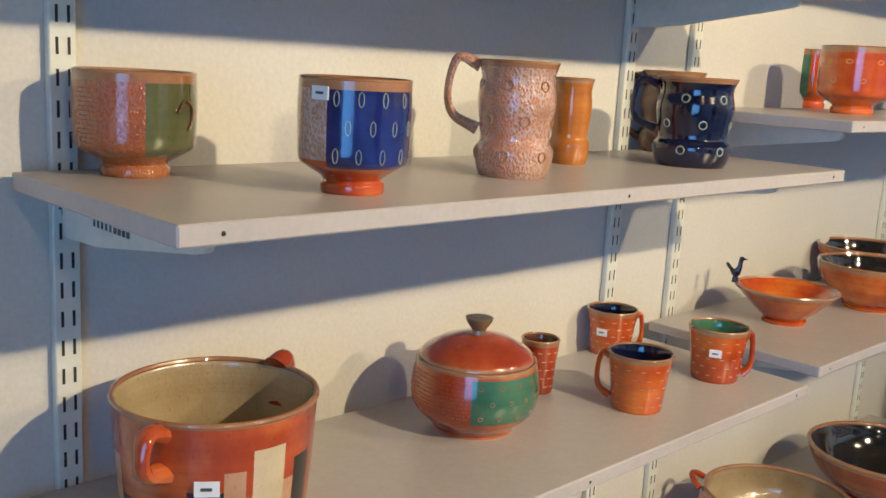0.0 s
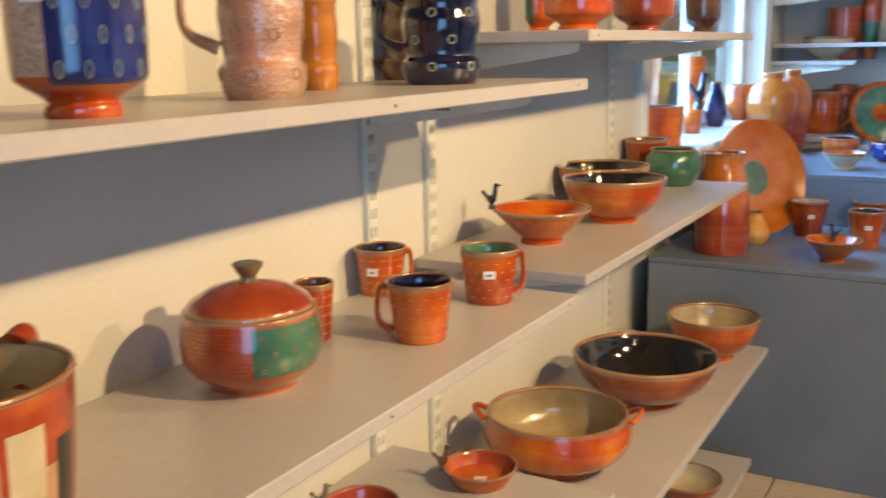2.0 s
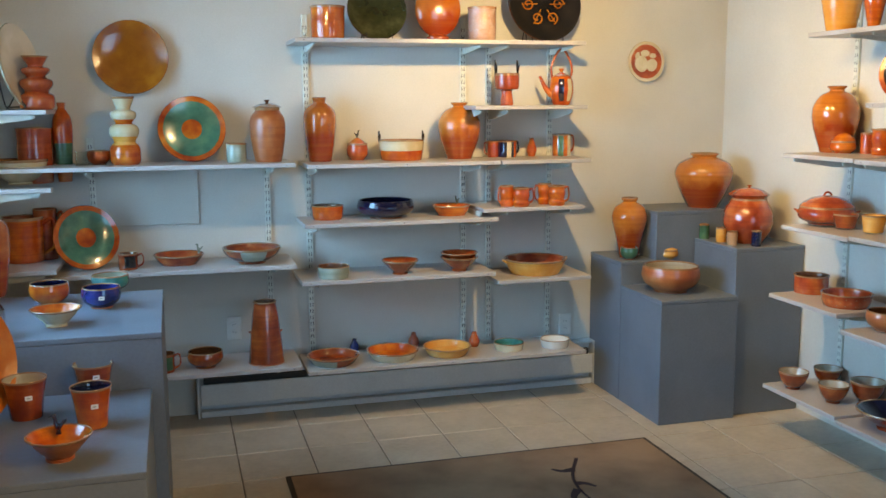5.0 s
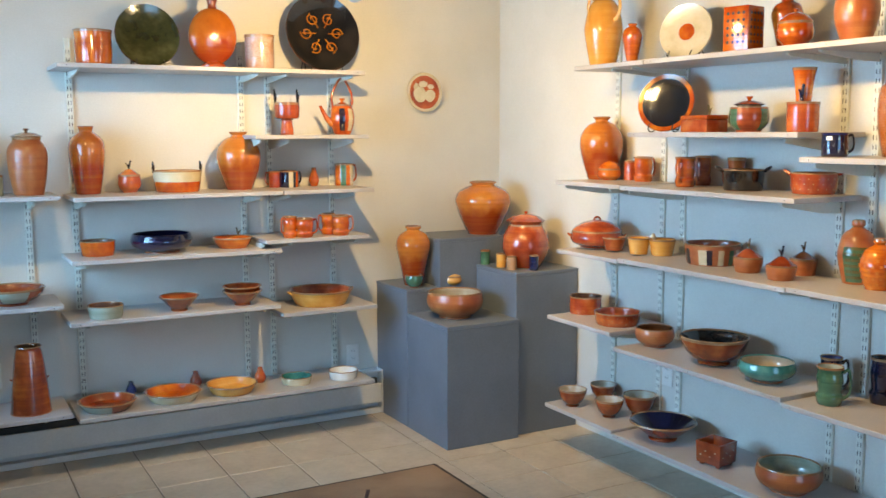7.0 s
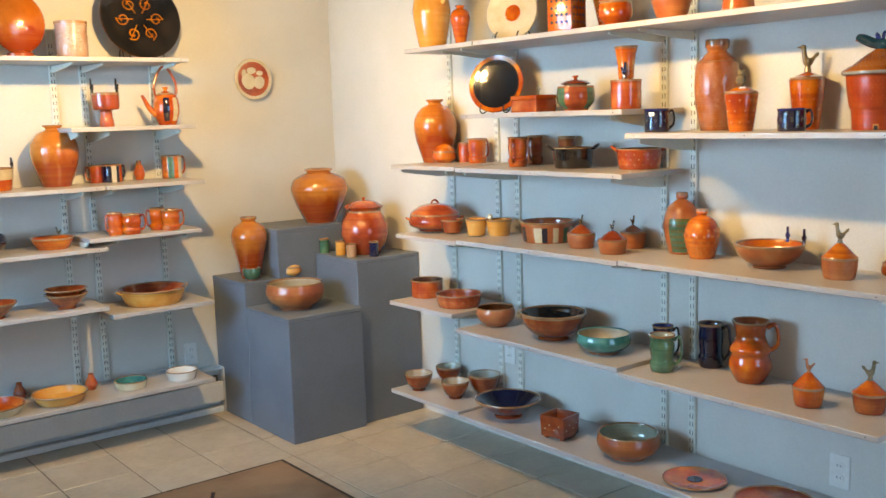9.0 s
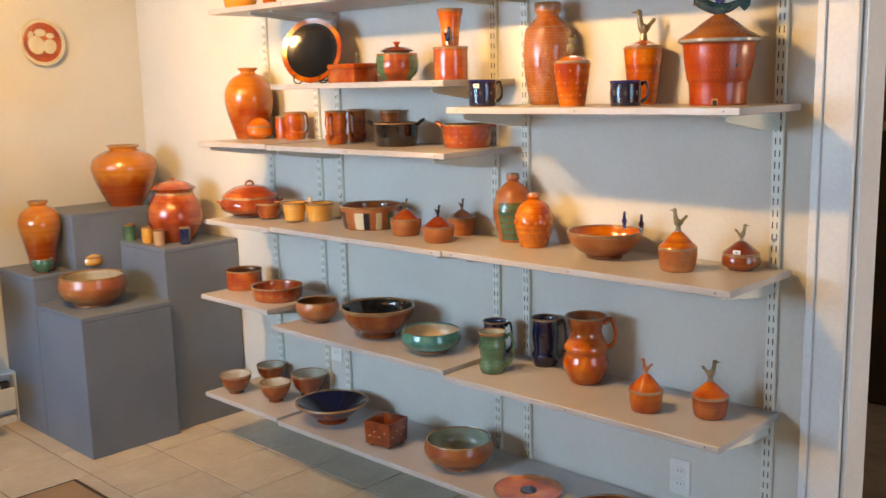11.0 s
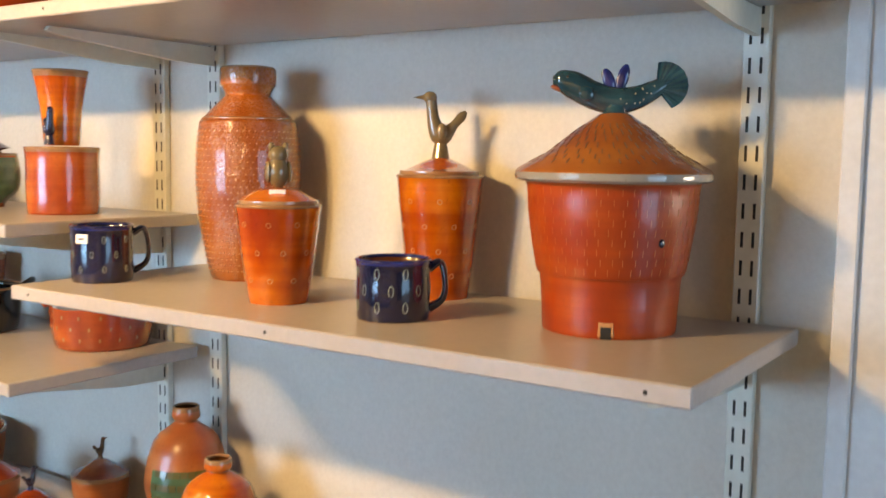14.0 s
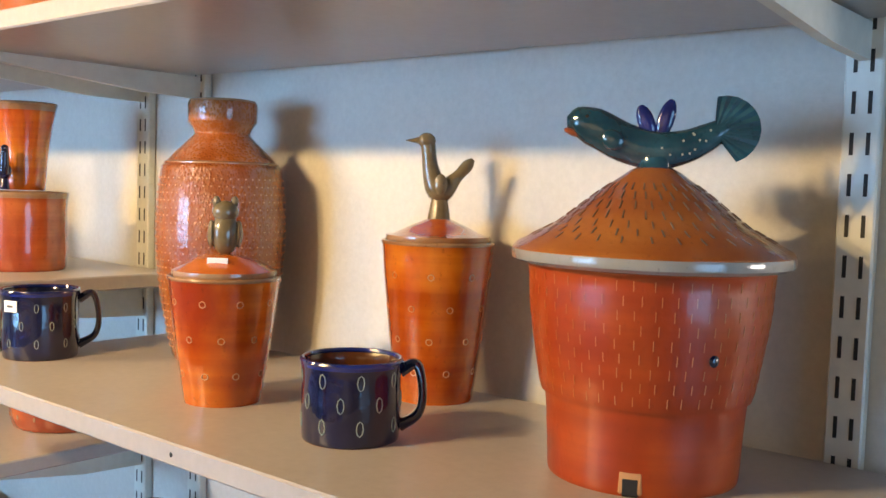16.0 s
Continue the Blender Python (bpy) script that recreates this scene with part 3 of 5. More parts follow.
b = box_bm(-0.15, YB - 0.15, 0, 0, 3.95, 2.45)
b = box_bm(-0.15, 5.62, 0, 0, YF + 0.15, 2.45, 0, b)
b = box_bm(-0.15, 3.95, 0, 0, 5.62, 0.90, 0, b)
b = box_bm(-0.15, 3.95, 2.06, 0, 5.62, 2.45, 0, b)
wall_left = structure("wall_west", b, "wall_paint", "cream painted plaster wall with a window", "wall")
b = box_bm(XR, 2.684, 0, XR + 0.13, YF + 0.15, 2.45)
b = box_bm(XR, YB - 0.15, 0, XR + 0.13, 1.76, 2.45, 0, b)
b = box_bm(XR, 1.76, 2.06, XR + 0.13, 2.684, 2.45, 0, b)
structure("wall_east", b, "wall_paint", "cream painted plaster wall with a doorway", "wall")
structure("wall_north", box_bm(0, YF, 0, XR, YF + 0.15, 2.45), "wall_paint", "cream painted plaster wall behind the shelves", "wall")
b = box_bm(0, YB - 0.15, 0, 1.55, YB, 2.45)
b = box_bm(3.35, YB - 0.15, 0, XR, YB, 2.45, 0, b)
b = box_bm(1.55, YB - 0.15, 2.15, 3.35, YB, 2.45, 0, b)
structure("wall_south", b, "wall_paint", "cream painted plaster wall with a glazed entrance", "wall")
structure("ceiling", box_bm(-0.15, YB - 0.15, 2.45, 7.2, YF + 0.15, 2.55), "ceiling_paint", "plain unseen ceiling, dark to limit bounced light", "ceiling")
floor = structure("floor", box_bm(-0.15, YB - 0.15, -0.12, 7.2, YF + 0.15, -0.006), "grout", "beige square ceramic tile floor with dark grout", "floor")

# room beyond the doorway
structure("wall_back_room_1", box_bm(7.05, YB - 0.15, 0, 7.2, YF + 0.15, 2.45), "back_room_paint", "dim brown painted wall of the next room", "wall")
structure("wall_back_room_2", box_bm(XR + 0.13, 5.2, 0, 7.05, 5.35, 2.45), "back_room_paint", "dim brown painted wall of the next room", "wall")
b = box_bm(XR + 0.13, YB - 0.15, 0, 4.9, YB, 2.45)
b = box_bm(6.3, YB - 0.15, 0, 7.05, YB, 2.45, 0, b)
b = box_bm(4.9, YB - 0.15, 0, 6.3, YB, 1.0, 0, b)
b = box_bm(4.9, YB - 0.15, 2.0, 6.3, YB, 2.45, 0, b)
structure("wall_back_room_3", b, "back_room_paint", "dim brown painted wall of the next room", "wall")


def casing(name, y0, y1, z1, x, out, w, z0=0.0, sill=False):
    """Flat moulded trim round an opening in a wall that runs along y; out is the side it stands proud to."""
    root = new(name)
    tagged(root, "white painted wooden trim round the opening", "trim", "", "structure")
    t0, t1 = sorted((x, x + out * 0.018))
    part("jamb_trim", box_bm(t0, y0 - w, z0, t1, y0, z1, 0.003), "trim_paint", root, "", False)
    part("jamb_trim", box_bm(t0, y1, z0, t1, y1 + w, z1, 0.003), "trim_paint", root, "", False)
    part("head_trim", box_bm(t0, y0 - w, z1, t1, y1 + w, z1 + w, 0.003), "trim_paint", root, "", False)
    e0, e1 = sorted((x + out * 0.018, x + out * 0.026))
    part("back_band", box_bm(e0, y1 + w - 0.022, z0, e1, y1 + w, z1 + w, 0.002), "trim_paint", root, "", False)
    part("back_band", box_bm(e0, y0 - w, z0, e1, y0 - w + 0.022, z1 + w, 0.002), "trim_paint", root, "", False)
    return root


door_trim = casing("door_1", 1.76, 2.684, 2.06, XR, -1, 0.103)
part("jamb_lining", box_bm(XR + 0.0, 2.669, 0, XR + 0.13, 2.683, 2.05, 0.002), "trim_paint", door_trim, "", False)
part("jamb_lining", box_bm(XR + 0.0, 1.761, 0, XR + 0.13, 1.775, 2.05, 0.002), "trim_paint", door_trim, "", False)

# window on the west wall
win = casing("window_1", 3.95, 5.62, 2.06, 0.0, 1, 0.09, 0.93)
part("window_sill", box_bm(-0.14, 3.85, 0.90, 0.15, 5.72, 0.93, 0.006), "trim_paint", win, "white painted sill board", False)
part("apron", box_bm(0.001, 3.88, 0.82, 0.018, 5.69, 0.899, 0.003), "trim_paint", win, "", False)
for y0, y1 in ((3.952, 4.775), (4.795, 5.618)):
    fr = box_bm(-0.11, y0, 0.932, -0.07, y0 + 0.05, 2.058, 0.003)
    fr = box_bm(-0.11, y1 - 0.05, 0.932, -0.07, y1, 2.058, 0.003, fr)
    fr = box_bm(-0.11, y0 + 0.05, 0.932, -0.07, y1 - 0.05, 0.99, 0.003, fr)
    fr = box_bm(-0.11, y0 + 0.05, 2.0, -0.07, y1 - 0.05, 2.058, 0.003, fr)
    fr = box_bm(-0.11, y0 + 0.05, 1.47, -0.07, y1 - 0.05, 1.515, 0.003, fr)
    sash = part("window_frame", fr, "trim_paint", win, "white painted sash", False)
    for z0, z1 in ((0.99, 1.47), (1.515, 2.0)):
        pane = part("pane", box_bm(-0.093, y0 + 0.05, z0, -0.089, y1 - 0.05, z1), "glass", sash, "clear glass pane", False)
        pane.visible_shadow = False
part("mullion", box_bm(-0.13, 4.775, 0.932, -0.05, 4.795, 2.058), "trim_paint", win, "", False)

# glazed entrance behind the walk
ent = new("window_2")
tagged(ent, "white framed glazed entrance facing the daylight", "window", "", "structure")
fr = None
for x in (1.55, 2.42, 3.29):
    fr = box_bm(x, YB - 0.1, 0, x + 0.06, YB - 0.05, 2.15, 0.003, fr)
part("window_frame", fr, "trim_paint", ent, "", False)
for x in (1.61, 2.48):
    pane = part("pane", box_bm(x, YB - 0.08, 0.05, x + 0.81, YB - 0.075, 2.15), "glass", ent, "", False)
    pane.visible_shadow = False

# outdoors
g = bmesh.new()
bmesh.ops.create_grid(g, x_segments=40, y_segments=40, size=400)
moved(g, pose(0, 0, -0.25))
tagged(put_mesh("ground", g, "grass"), "green lawn outside the window", "ground", "", "structure")


def shrub(x, y, s, seed):
    root = thing("shrub", x, y, -0.25, "leafy green shrub on the lawn outside", "shrub")
    rnd = random.Random(seed)
    part("trunk", tube([(0, 0, 0), (0.03, 0.02, s * 0.4), (0, 0.05, s * 0.8)], [0.06, 0.05, 0.03], 8), "dark_wood", root)
    bm = bmesh.new()
    for k in range(700):
        d = Vector((rnd.gauss(0, 1), rnd.gauss(0, 1), rnd.gauss(0, 1))).normalized() * (s * 0.55 * rnd.random() ** 0.4)
        c = d + Vector((0, 0, s * 0.8))
        a, bb = Vector((rnd.gauss(0, 1), rnd.gauss(0, 1), rnd.gauss(0, 1))).normalized(), Vector((rnd.gauss(0, 1), rnd.gauss(0, 1), rnd.gauss(0, 1))).normalized()
        q = s * 0.07
        bm.faces.new([bm.verts.new(c + v) for v in (a * q, bb * q * 0.5, -a * q, -bb * q * 0.5)])
    part("crown", bm, "foliage", root, "", False)


for i in range(5):
    shrub(-5.5 - (i % 2) * 1.4, 2.6 + i * 1.9, 1.5 + 0.35 * (i % 3), 40 + i)

# baseboard heater
heater = thing("baseboard_heater", 0, 0, 0, "long off-white metal baseboard heater along the wall", "heater")
HX0, HX1, HY = 0.943, 2.996, 6.10
part("back_plate", box_bm(HX0, HY + 0.055, 0.02, HX1, YF - 0.003, 0.235, 0.002), "heater_paint", heater, "", False)
part("front_panel", box_bm(HX0 + 0.004, HY, 0.06, HX1 - 0.004, HY + 0.012, 0.165, 0.003), "heater_paint", heater, "", False)
part("top_cover", moved(box_bm(HX0 + 0.004, -0.04, -0.006, HX1 - 0.004, 0.04, 0.006, 0.003), pose(0, HY + 0.045, 0.222, -12)), "heater_paint", heater, "", False)
part("fin_tube", box_bm(HX0 + 0.02, HY + 0.02, 0.07, HX1 - 0.02, HY + 0.05, 0.19), "slot_dark", heater, "dark heating fins", False)
part("bottom_rail", box_bm(HX0 + 0.004, HY + 0.006, 0.0, HX1 - 0.004, HY + 0.05, 0.03, 0.003), "heater_paint", heater, "", False)
for x in (HX0 - 0.012, HX1):
    part("end_cap", box_bm(x, HY - 0.002, 0.0, x + 0.012, YF - 0.003, 0.237, 0.003), "heater_paint", heater, "", False)

# rug
rug = thing("area_rug", 0, 0, 0, "flat brown patterned rug with a dark vine on the tiles", "rug")
RX0, RX1, RY0, RY1 = 1.25, 2.86, 2.55, 5.245
part("border", box_bm(RX0, RY0, 0.0, RX1, RY1, 0.008, 0.003), "rug_border", rug, "", False)
part("woven_field", box_bm(RX0 + 0.02, RY0 + 0.02, 0.008, RX1 - 0.02, RY1 - 0.02, 0.011, 0.001), "rug_pile", rug, "", False)


def vine(pts, w):
    c = smooth_curve([(a, q, 0) for a, q in pts], 6)
    bm = bmesh.new()
    prev = None
    for i, p in enumerate(c):
        d = (c[min(i + 1, len(c) - 1)] - c[max(i - 1, 0)]).normalized()
        s = Vector((-d.y, d.x, 0)) * w * (1 - 0.7 * i / len(c))
        row = (bm.verts.new(p + s + Vector((0, 0, 0.0125))), bm.verts.new(p - s + Vector((0, 0, 0.0125))))
        if prev:
            bm.faces.new((prev[0], prev[1], row[1], row[0]))
        prev = row
    return bm


part("vine_stem", vine([(2.456, 5.087), (2.366, 4.917), (2.335, 4.778), (2.342, 4.614), (2.359, 4.461), (2.356, 4.346)], 0.008), "rug_vine", rug, "", False)
for pts in ([(2.394, 4.972), (2.342, 4.966), (2.307, 4.999)], [(2.342, 4.834), (2.379, 4.825), (2.408, 4.784)], [(2.329, 4.78), (2.288, 4.723), (2.269, 4.663)]):
    part("vine_leaf", vine(pts, 0.02), "rug_vine", rug, "", False)

# ---------------------------------------------------------------- shelving


def slot_standard(wall, along, z0, z1, screws=(0.06, 0.5, 0.94)):
    """A double-slotted steel standard; wall is 'west', 'east' or 'north'."""
    at = {'west': pose(0, along, 0, 0, 0, -90), 'east': pose(XR, along, 0, 0, 0, 90), 'north': pose(along, YF, 0, 0, 0, 180)}[wall]
    root = new("shelf_standard")
    root.matrix_basis = at
    tagged(root, "off-white double-slotted steel shelf standard on the wall", "shelf standard", "shelf standards")
    b = box_bm(-0.0145, 0.001, z0, 0.0145, 0.013, z1, 0.0015)
    part("channel", b, "steel_paint", root, "", False)
    s = None
    n = int((z1 - z0 - 0.03) / 0.032)
    s = bmesh.new()
    for i in range(n):
        z = z0 + 0.02 + i * 0.032
        for q in (-0.0062, 0.0062):
            vs = [s.verts.new((q + a, 0.0134, z + c)) for a, c in ((-.0016, .001), (.0016, .001), (.0016, .0185), (-.0016, .0185))]
            s.faces.new(vs[::-1])
    part("slot_pattern", s, "slot_dark", root, "rows of dark slots", False)
    for f in screws:
        part("screw", ball(0, 0.0135, z0 + f * (z1 - z0), 0.0055, 0.0025, 0.0055), "screw_steel", root, "steel screw")
    return root


def wall_shelf(wall, a0, a1, z, depth=DEEP, at=(), thick=0.019, label="grey painted wooden shelf board on steel brackets"):
    """z is the top of the board; at lists the places of its brackets along the wall."""
    m = {'west': pose(0, 0, 0, 0, 0, -90), 'east': pose(XR, 0, 0, 0, 0, 90), 'north': pose(0, YF, 0, 0, 0, 180)}[wall]
    sgn = {'west': -1, 'east': 1, 'north': -1}[wall]
    root = new("wall_shelf")
    root.matrix_basis = m
    tagged(root, label, "shelf", "wall shelves")
    lo, hi = sorted((sgn * a0, sgn * a1))
    part("board", box_bm(lo, 0.016, z - thick, hi, depth, z, 0.0018), "shelf_paint", root, "", False)
    n = 0 if hi - lo < 0.6 else 3
    for k in range(n):
        part("screw_hole", ball(lo + 0.04 + k * (hi - lo - 0.08) / 2, depth + 0.0002, z - thick * 0.5, 0.0022, 0.0006, 0.0022, None, 8), "slot_dark", root, "small dark screw hole")
    for a in at:
        q = sgn * a
        bm = bmesh.new()
        L = depth * 0.86
        drop = 0.6 if z > 1.7 else 1.0
        side = [(0.013, -0.002), (L, -0.002), (L + 0.004, -0.008), (L, -0.016 * drop), (L - 0.012, -0.02 * drop), (0.10, -0.048 * drop), (0.013, -0.052 * drop)]
        rows = [[bm.verts.new((q + e, yy, z - thick + zz)) for yy, zz in side] for e in (-0.0045, 0.0045)]
        bm.faces.new(rows[0])
        bm.faces.new(rows[1][::-1])
        for i in range(len(side)):
            j = (i + 1) % len(side)
            bm.faces.new((rows[0][j], rows[0][i], rows[1][i], rows[1][j]))
        part("bracket", bm, "steel_paint", root, "off-white tapered steel bracket", False)
    return root


WEST = (1.462, 2.443, 2.648, 3.64)
NORTH = (0.508, 1.301, 1.50, 2.287, 2.423, 2.755)
EAST = (2.883, 3.737, 3.868, 4.672, 4.801, 5.124)
slot_standard('west', WEST[0], 0.30, 2.0)
for a in WEST[1:]:
    slot_standard('west', a, 0.30, 1.9)
slot_standard('north', NORTH[0], 0.32, 1.35)
slot_standard('north', NORTH[1], 0.28, 1.24)
for a in NORTH[2:]:
    slot_standard('north', a, 0.26, 1.92)
for a in EAST:
    slot_standard('east', a, 0.10, 2.0)


def on(stds, a0, a1):
    return [a for a in stds if a0 < a < a1]


for y0, y1, z, d in ((1.406, 2.566, 1.195, DEEP), (1.383, 2.538, 0.843, DEEP), (2.572, 3.792, 0.867, DEEP), (2.572, 3.785, 1.272, DEEP),
                     (1.55, 2.475, 0.535, 0.444), (2.50, 3.726, 0.423, 0.444), (2.60, 3.70, 0.10, 0.42), (2.60, 3.78, 1.60, DEEP), (1.406, 2.566, 1.474, DEEP)):
    sh = wall_shelf('west', y0, y1, z, d, on(WEST, y0, y1))
    if z == 1.195:
        for a in on(WEST, y0, y1):
            for k in range(9):
                part("printed_bar", box_bm(-a + 0.0046, 0.09 + k * 0.009, z - 0.047, -a + 0.0051, 0.09 + k * 0.009 + (0.004 if k < 5 else 0.006), z - 0.038 - (0.003 if k > 4 else 0)), "ink", sh, "dark printed bar", False)
for y0, y1, z in ((5.76, 6.17, 1.481), (5.76, 5.82, 1.16), (5.76, 6.17, 0.815)):
    wall_shelf('west', y0, y1, z, 0.379, (5.80,))
for x0, x1, z in ((1.41, 2.80, 1.79), (2.245, 2.815, 1.487), (0.02, 1.40, 1.238), (1.452, 2.372, 1.228), (2.378, 2.84, 1.228), (1.432, 2.362, 0.957), (2.285, 2.81, 1.0),
                  (1.414, 2.348, 0.692), (2.362, 2.85, 0.647), (0.02, 1.392, 0.775), (0.02, 1.405, 0.298), (1.43, 2.83, 0.268)):
    wall_shelf('north', x0, x1, z, DEEP, on(NORTH, x0, x1))
for y0, y1, z in ((2.80, 4.545, 1.780), (4.55, 5.005, 1.780), (3.772, 4.634, 1.494), (2.822, 3.762, 1.413), (3.775, 4.68, 1.275), (4.685, 5.138, 1.278), (3.80, 4.685, 0.972), (4.69, 5.12, 0.965),
                  (2.832, 3.795, 0.975), (4.73, 5.19, 0.647), (3.80, 4.705, 0.59), (2.85, 3.797, 0.575), (4.705, 5.204, 0.222), (2.85, 4.70, 0.212)):
    wall_shelf('east', y0, y1, z, DEEP, on(EAST, y0, y1))


def pedestal(x0, y0, x1, y1, z, label="grey painted plywood display pedestal on the tile floor"):
    root = thing("pedestal", 0.5 * (x0 + x1), 0.5 * (y0 + y1), 0, label, "pedestal", 0.0, "display pedestals")
    w, d = 0.5 * (x1 - x0), 0.5 * (y1 - y0)
    part("box", box_bm(-w, -d, 0, w, d, z - 0.018, 0.002), "pedestal_paint", root, "", False)
    part("top_panel", box_bm(-w - 0.001, -d - 0.001, z - 0.0175, w + 0.001, d + 0.001, z, 0.002), "pedestal_paint", root, "", False)
    return root


pedestal(0.07, 3.822, 0.772, 4.54, 0.628)
pedestal(0.07, 4.545, 0.81, 5.269, 0.802)
pedestal(3.0, 5.385, 3.40, 5.80, 0.594)
pedestal(3.0, 5.805, 3.19, 6.165, 0.71)
pedestal(3.405, 5.42, 3.775, 5.80, 0.815)
pedestal(3.195, 5.812, 3.58, 6.165, 0.955)


def outlet(wall, along, z, w=0.07, h=0.114):
    m = {'east': pose(XR, along, z, 0, 0, 90), 'north': pose(along, YF, z, 0, 0, 180)}[wall]
    root = new("wall_outlet")
    root.matrix_basis = m
    tagged(root, "white plastic double power outlet on the wall", "outlet")
    part("cover_plate", box_bm(-w / 2, 0.001, -h / 2, w / 2, 0.007, h / 2, 0.002), "outlet_plastic", root, "", False)
    for q in (-0.02, 0.02):
        sock = part("socket", lathe([(0, 0), (0.017, 0), (0.0165, 0.002), (0, 0.002)], 20, 0.8), "outlet_plastic", root, "", True, pose(0, 0.007, q, -90))
        hb = None
        for sx in (-0.006, 0.006):
            hb = box_bm(sx - 0.001, -0.004, 0.002, sx + 0.001, 0.004, 0.0025, 0, hb)
        part("pin_holes", hb, "slot_dark", sock, "", False)
    return root


panel = put_mesh("wall_panel", box_bm(0.50, YF - 0.012, 0.94, 0.98, YF - 0.001, 1.20, 0.003), "wall_paint")
tagged(panel, "flat painted cover panel on the wall below a shelf", "panel", "", "structure")

outlet('east', 3.155, 0.30)
outlet('north', 2.86, 0.32)
outlet('north', 1.12, 0.42)
outlet('east', 4.75, 0.42)

# track spots on the ceiling
for sx, sy, sz, tx, ty, tz, _, _ in SPOTS:
    root = thing("track_spotlight", sx, sy, sz, "small white track spotlight hung from the ceiling", "spotlight", 0, "track spotlights")
    m = look((0, 0, 0), (tx - sx, ty - sy, tz - sz)) @ pose(0, 0, 0.012)
    part("can", moved(lathe([(0.034, 0), (0.036, 0), (0.036, 0.07), (0.022, 0.1), (0, 0.1), (0, 0.098), (0.02, 0.098), (0.034, 0.07), (0.034, 0)], 24), m), "trim_paint", root)
    part("stem", tube([(0, 0, 0.05), (0, 0, 2.448 - sz)], 0.006, 8), "trim_paint", root)

# ---------------------------------------------------------------- next room, dim
tbl = thing("work_counter", 6.0, 2.75, 0.26, "dark wooden counter with a pale top in the next room", "counter")
part("top", box_bm(-0.35, -1.6, 0.98, 0.35, 1.6, 1.02, 0.004), "bone", tbl, "", False)
part("front", box_bm(-0.3, -1.55, -0.26, 0.3, 1.55, 0.979, 0.004), "dark_wood", tbl, "", False)
for k in range(4):
    part("drawer", box_bm(-0.318, -1.5 + k * 0.76, 0.62, -0.301, -0.8 + k * 0.76, 0.93, 0.004), "dark_wood", tbl, "", False)
for yy in (2.9, 3.12, 3.34, 3.56):
    plate(7.03, yy, 1.74, 0.085, -90, 2, "celadon", "celadon", "pale plate hung on the wall of the next room", "brown")
note = put_mesh("paper_note", box_bm(7.036, 3.66, 1.52, 7.040, 3.76, 1.66, 0.001), "note_paper")
tagged(note, "yellow paper note on the dim wall", "note")
ledge = thing("wall_ledge", 6.92, 3.2, 1.40, "pale wooden ledge on the wall of the next room", "shelf")
part("board", box_bm(-0.12, -0.7, -0.03, 0.125, 0.7, 0.0, 0.004), "pale_wood", ledge, "", False)
for q in (-0.5, 0.5):
    part("bracket", box_bm(0.05, q - 0.012, -0.12, 0.125, q + 0.012, -0.031, 0.004), "pale_wood", ledge, "", False)
for yy, h, c in ((2.98, .11, "white"), (3.16, .09, "celadon"), (3.36, .12, "white"), (3.55, .10, "bone")):
    cup(6.90, yy, 1.40, 0.045, h, c, "bone", "small pale cup on the ledge in the next room", "straight")
for yy, h in ((2.9, .12), (3.08, .09), (3.25, .16)):
    pot("jug", "pear", 6.0, yy, 1.28, 0.05, h, "celadon", "bone", "small pale jug on the counter in the next room", "jug")
stool = thing("wooden_chair", 5.05, 2.35, 0, "dark wooden chair in the dim next room", "chair", 20)
part("seat", box_bm(-0.21, -0.21, 0.43, 0.21, 0.21, 0.46, 0.008), "dark_wood", stool, "", False)
for sx in (-0.18, 0.18):
    for sy in (-0.18, 0.18):
        part("leg", tube([(sx, sy, 0), (sx * 0.95, sy * 0.95, 0.43)], 0.017, 8), "dark_wood", stool)
    part("back_post", tube([(sx, 0.18, 0.455), (sx, 0.23, 0.92)], 0.015, 8), "dark_wood", stool)
for zz in (0.6, 0.74, 0.88):
    part("back_slat", box_bm(-0.17, 0.19, zz, 0.17, 0.205, zz + 0.05, 0.004), "dark_wood", stool, "", False)

# ---------------------------------------------------------------- special pieces
SHAPES["shouldered"] = [(.95, 0), (1, .05), (.98, .45), (.88, .7), (.74, .85), (.72, .92), (.78, 1)]
SHAPES["straight_jar"] = [(.80, 0), (.86, .08), (.95, .5), (1, .95), (1, 1)]
SHAPES["goblet_pot"] = [(.5, 0), (.52, .1), (.42, .45), (.8, .5), (.95, .55), (1, .8), (.98, 1)]
SHAPES["slim_jar"] = [(.72, 0), (.76, .05), (.92, .35), (1, .65), (.94, .85), (.7, .97), (.7, 1)]
SHAPES["round_jar"] = [(.6, 0), (.68, .06), (.92, .3), (1, .52), (.93, .76), (.74, .95), (.7, 1)]
SHAPES["big_vase"] = [(.52, 0), (.56, .04), (.82, .3), (.98, .56), (1, .68), (.88, .82), (.55, .92), (.42, .94), (.44, .97), (.50, .985), (.48, 1)]


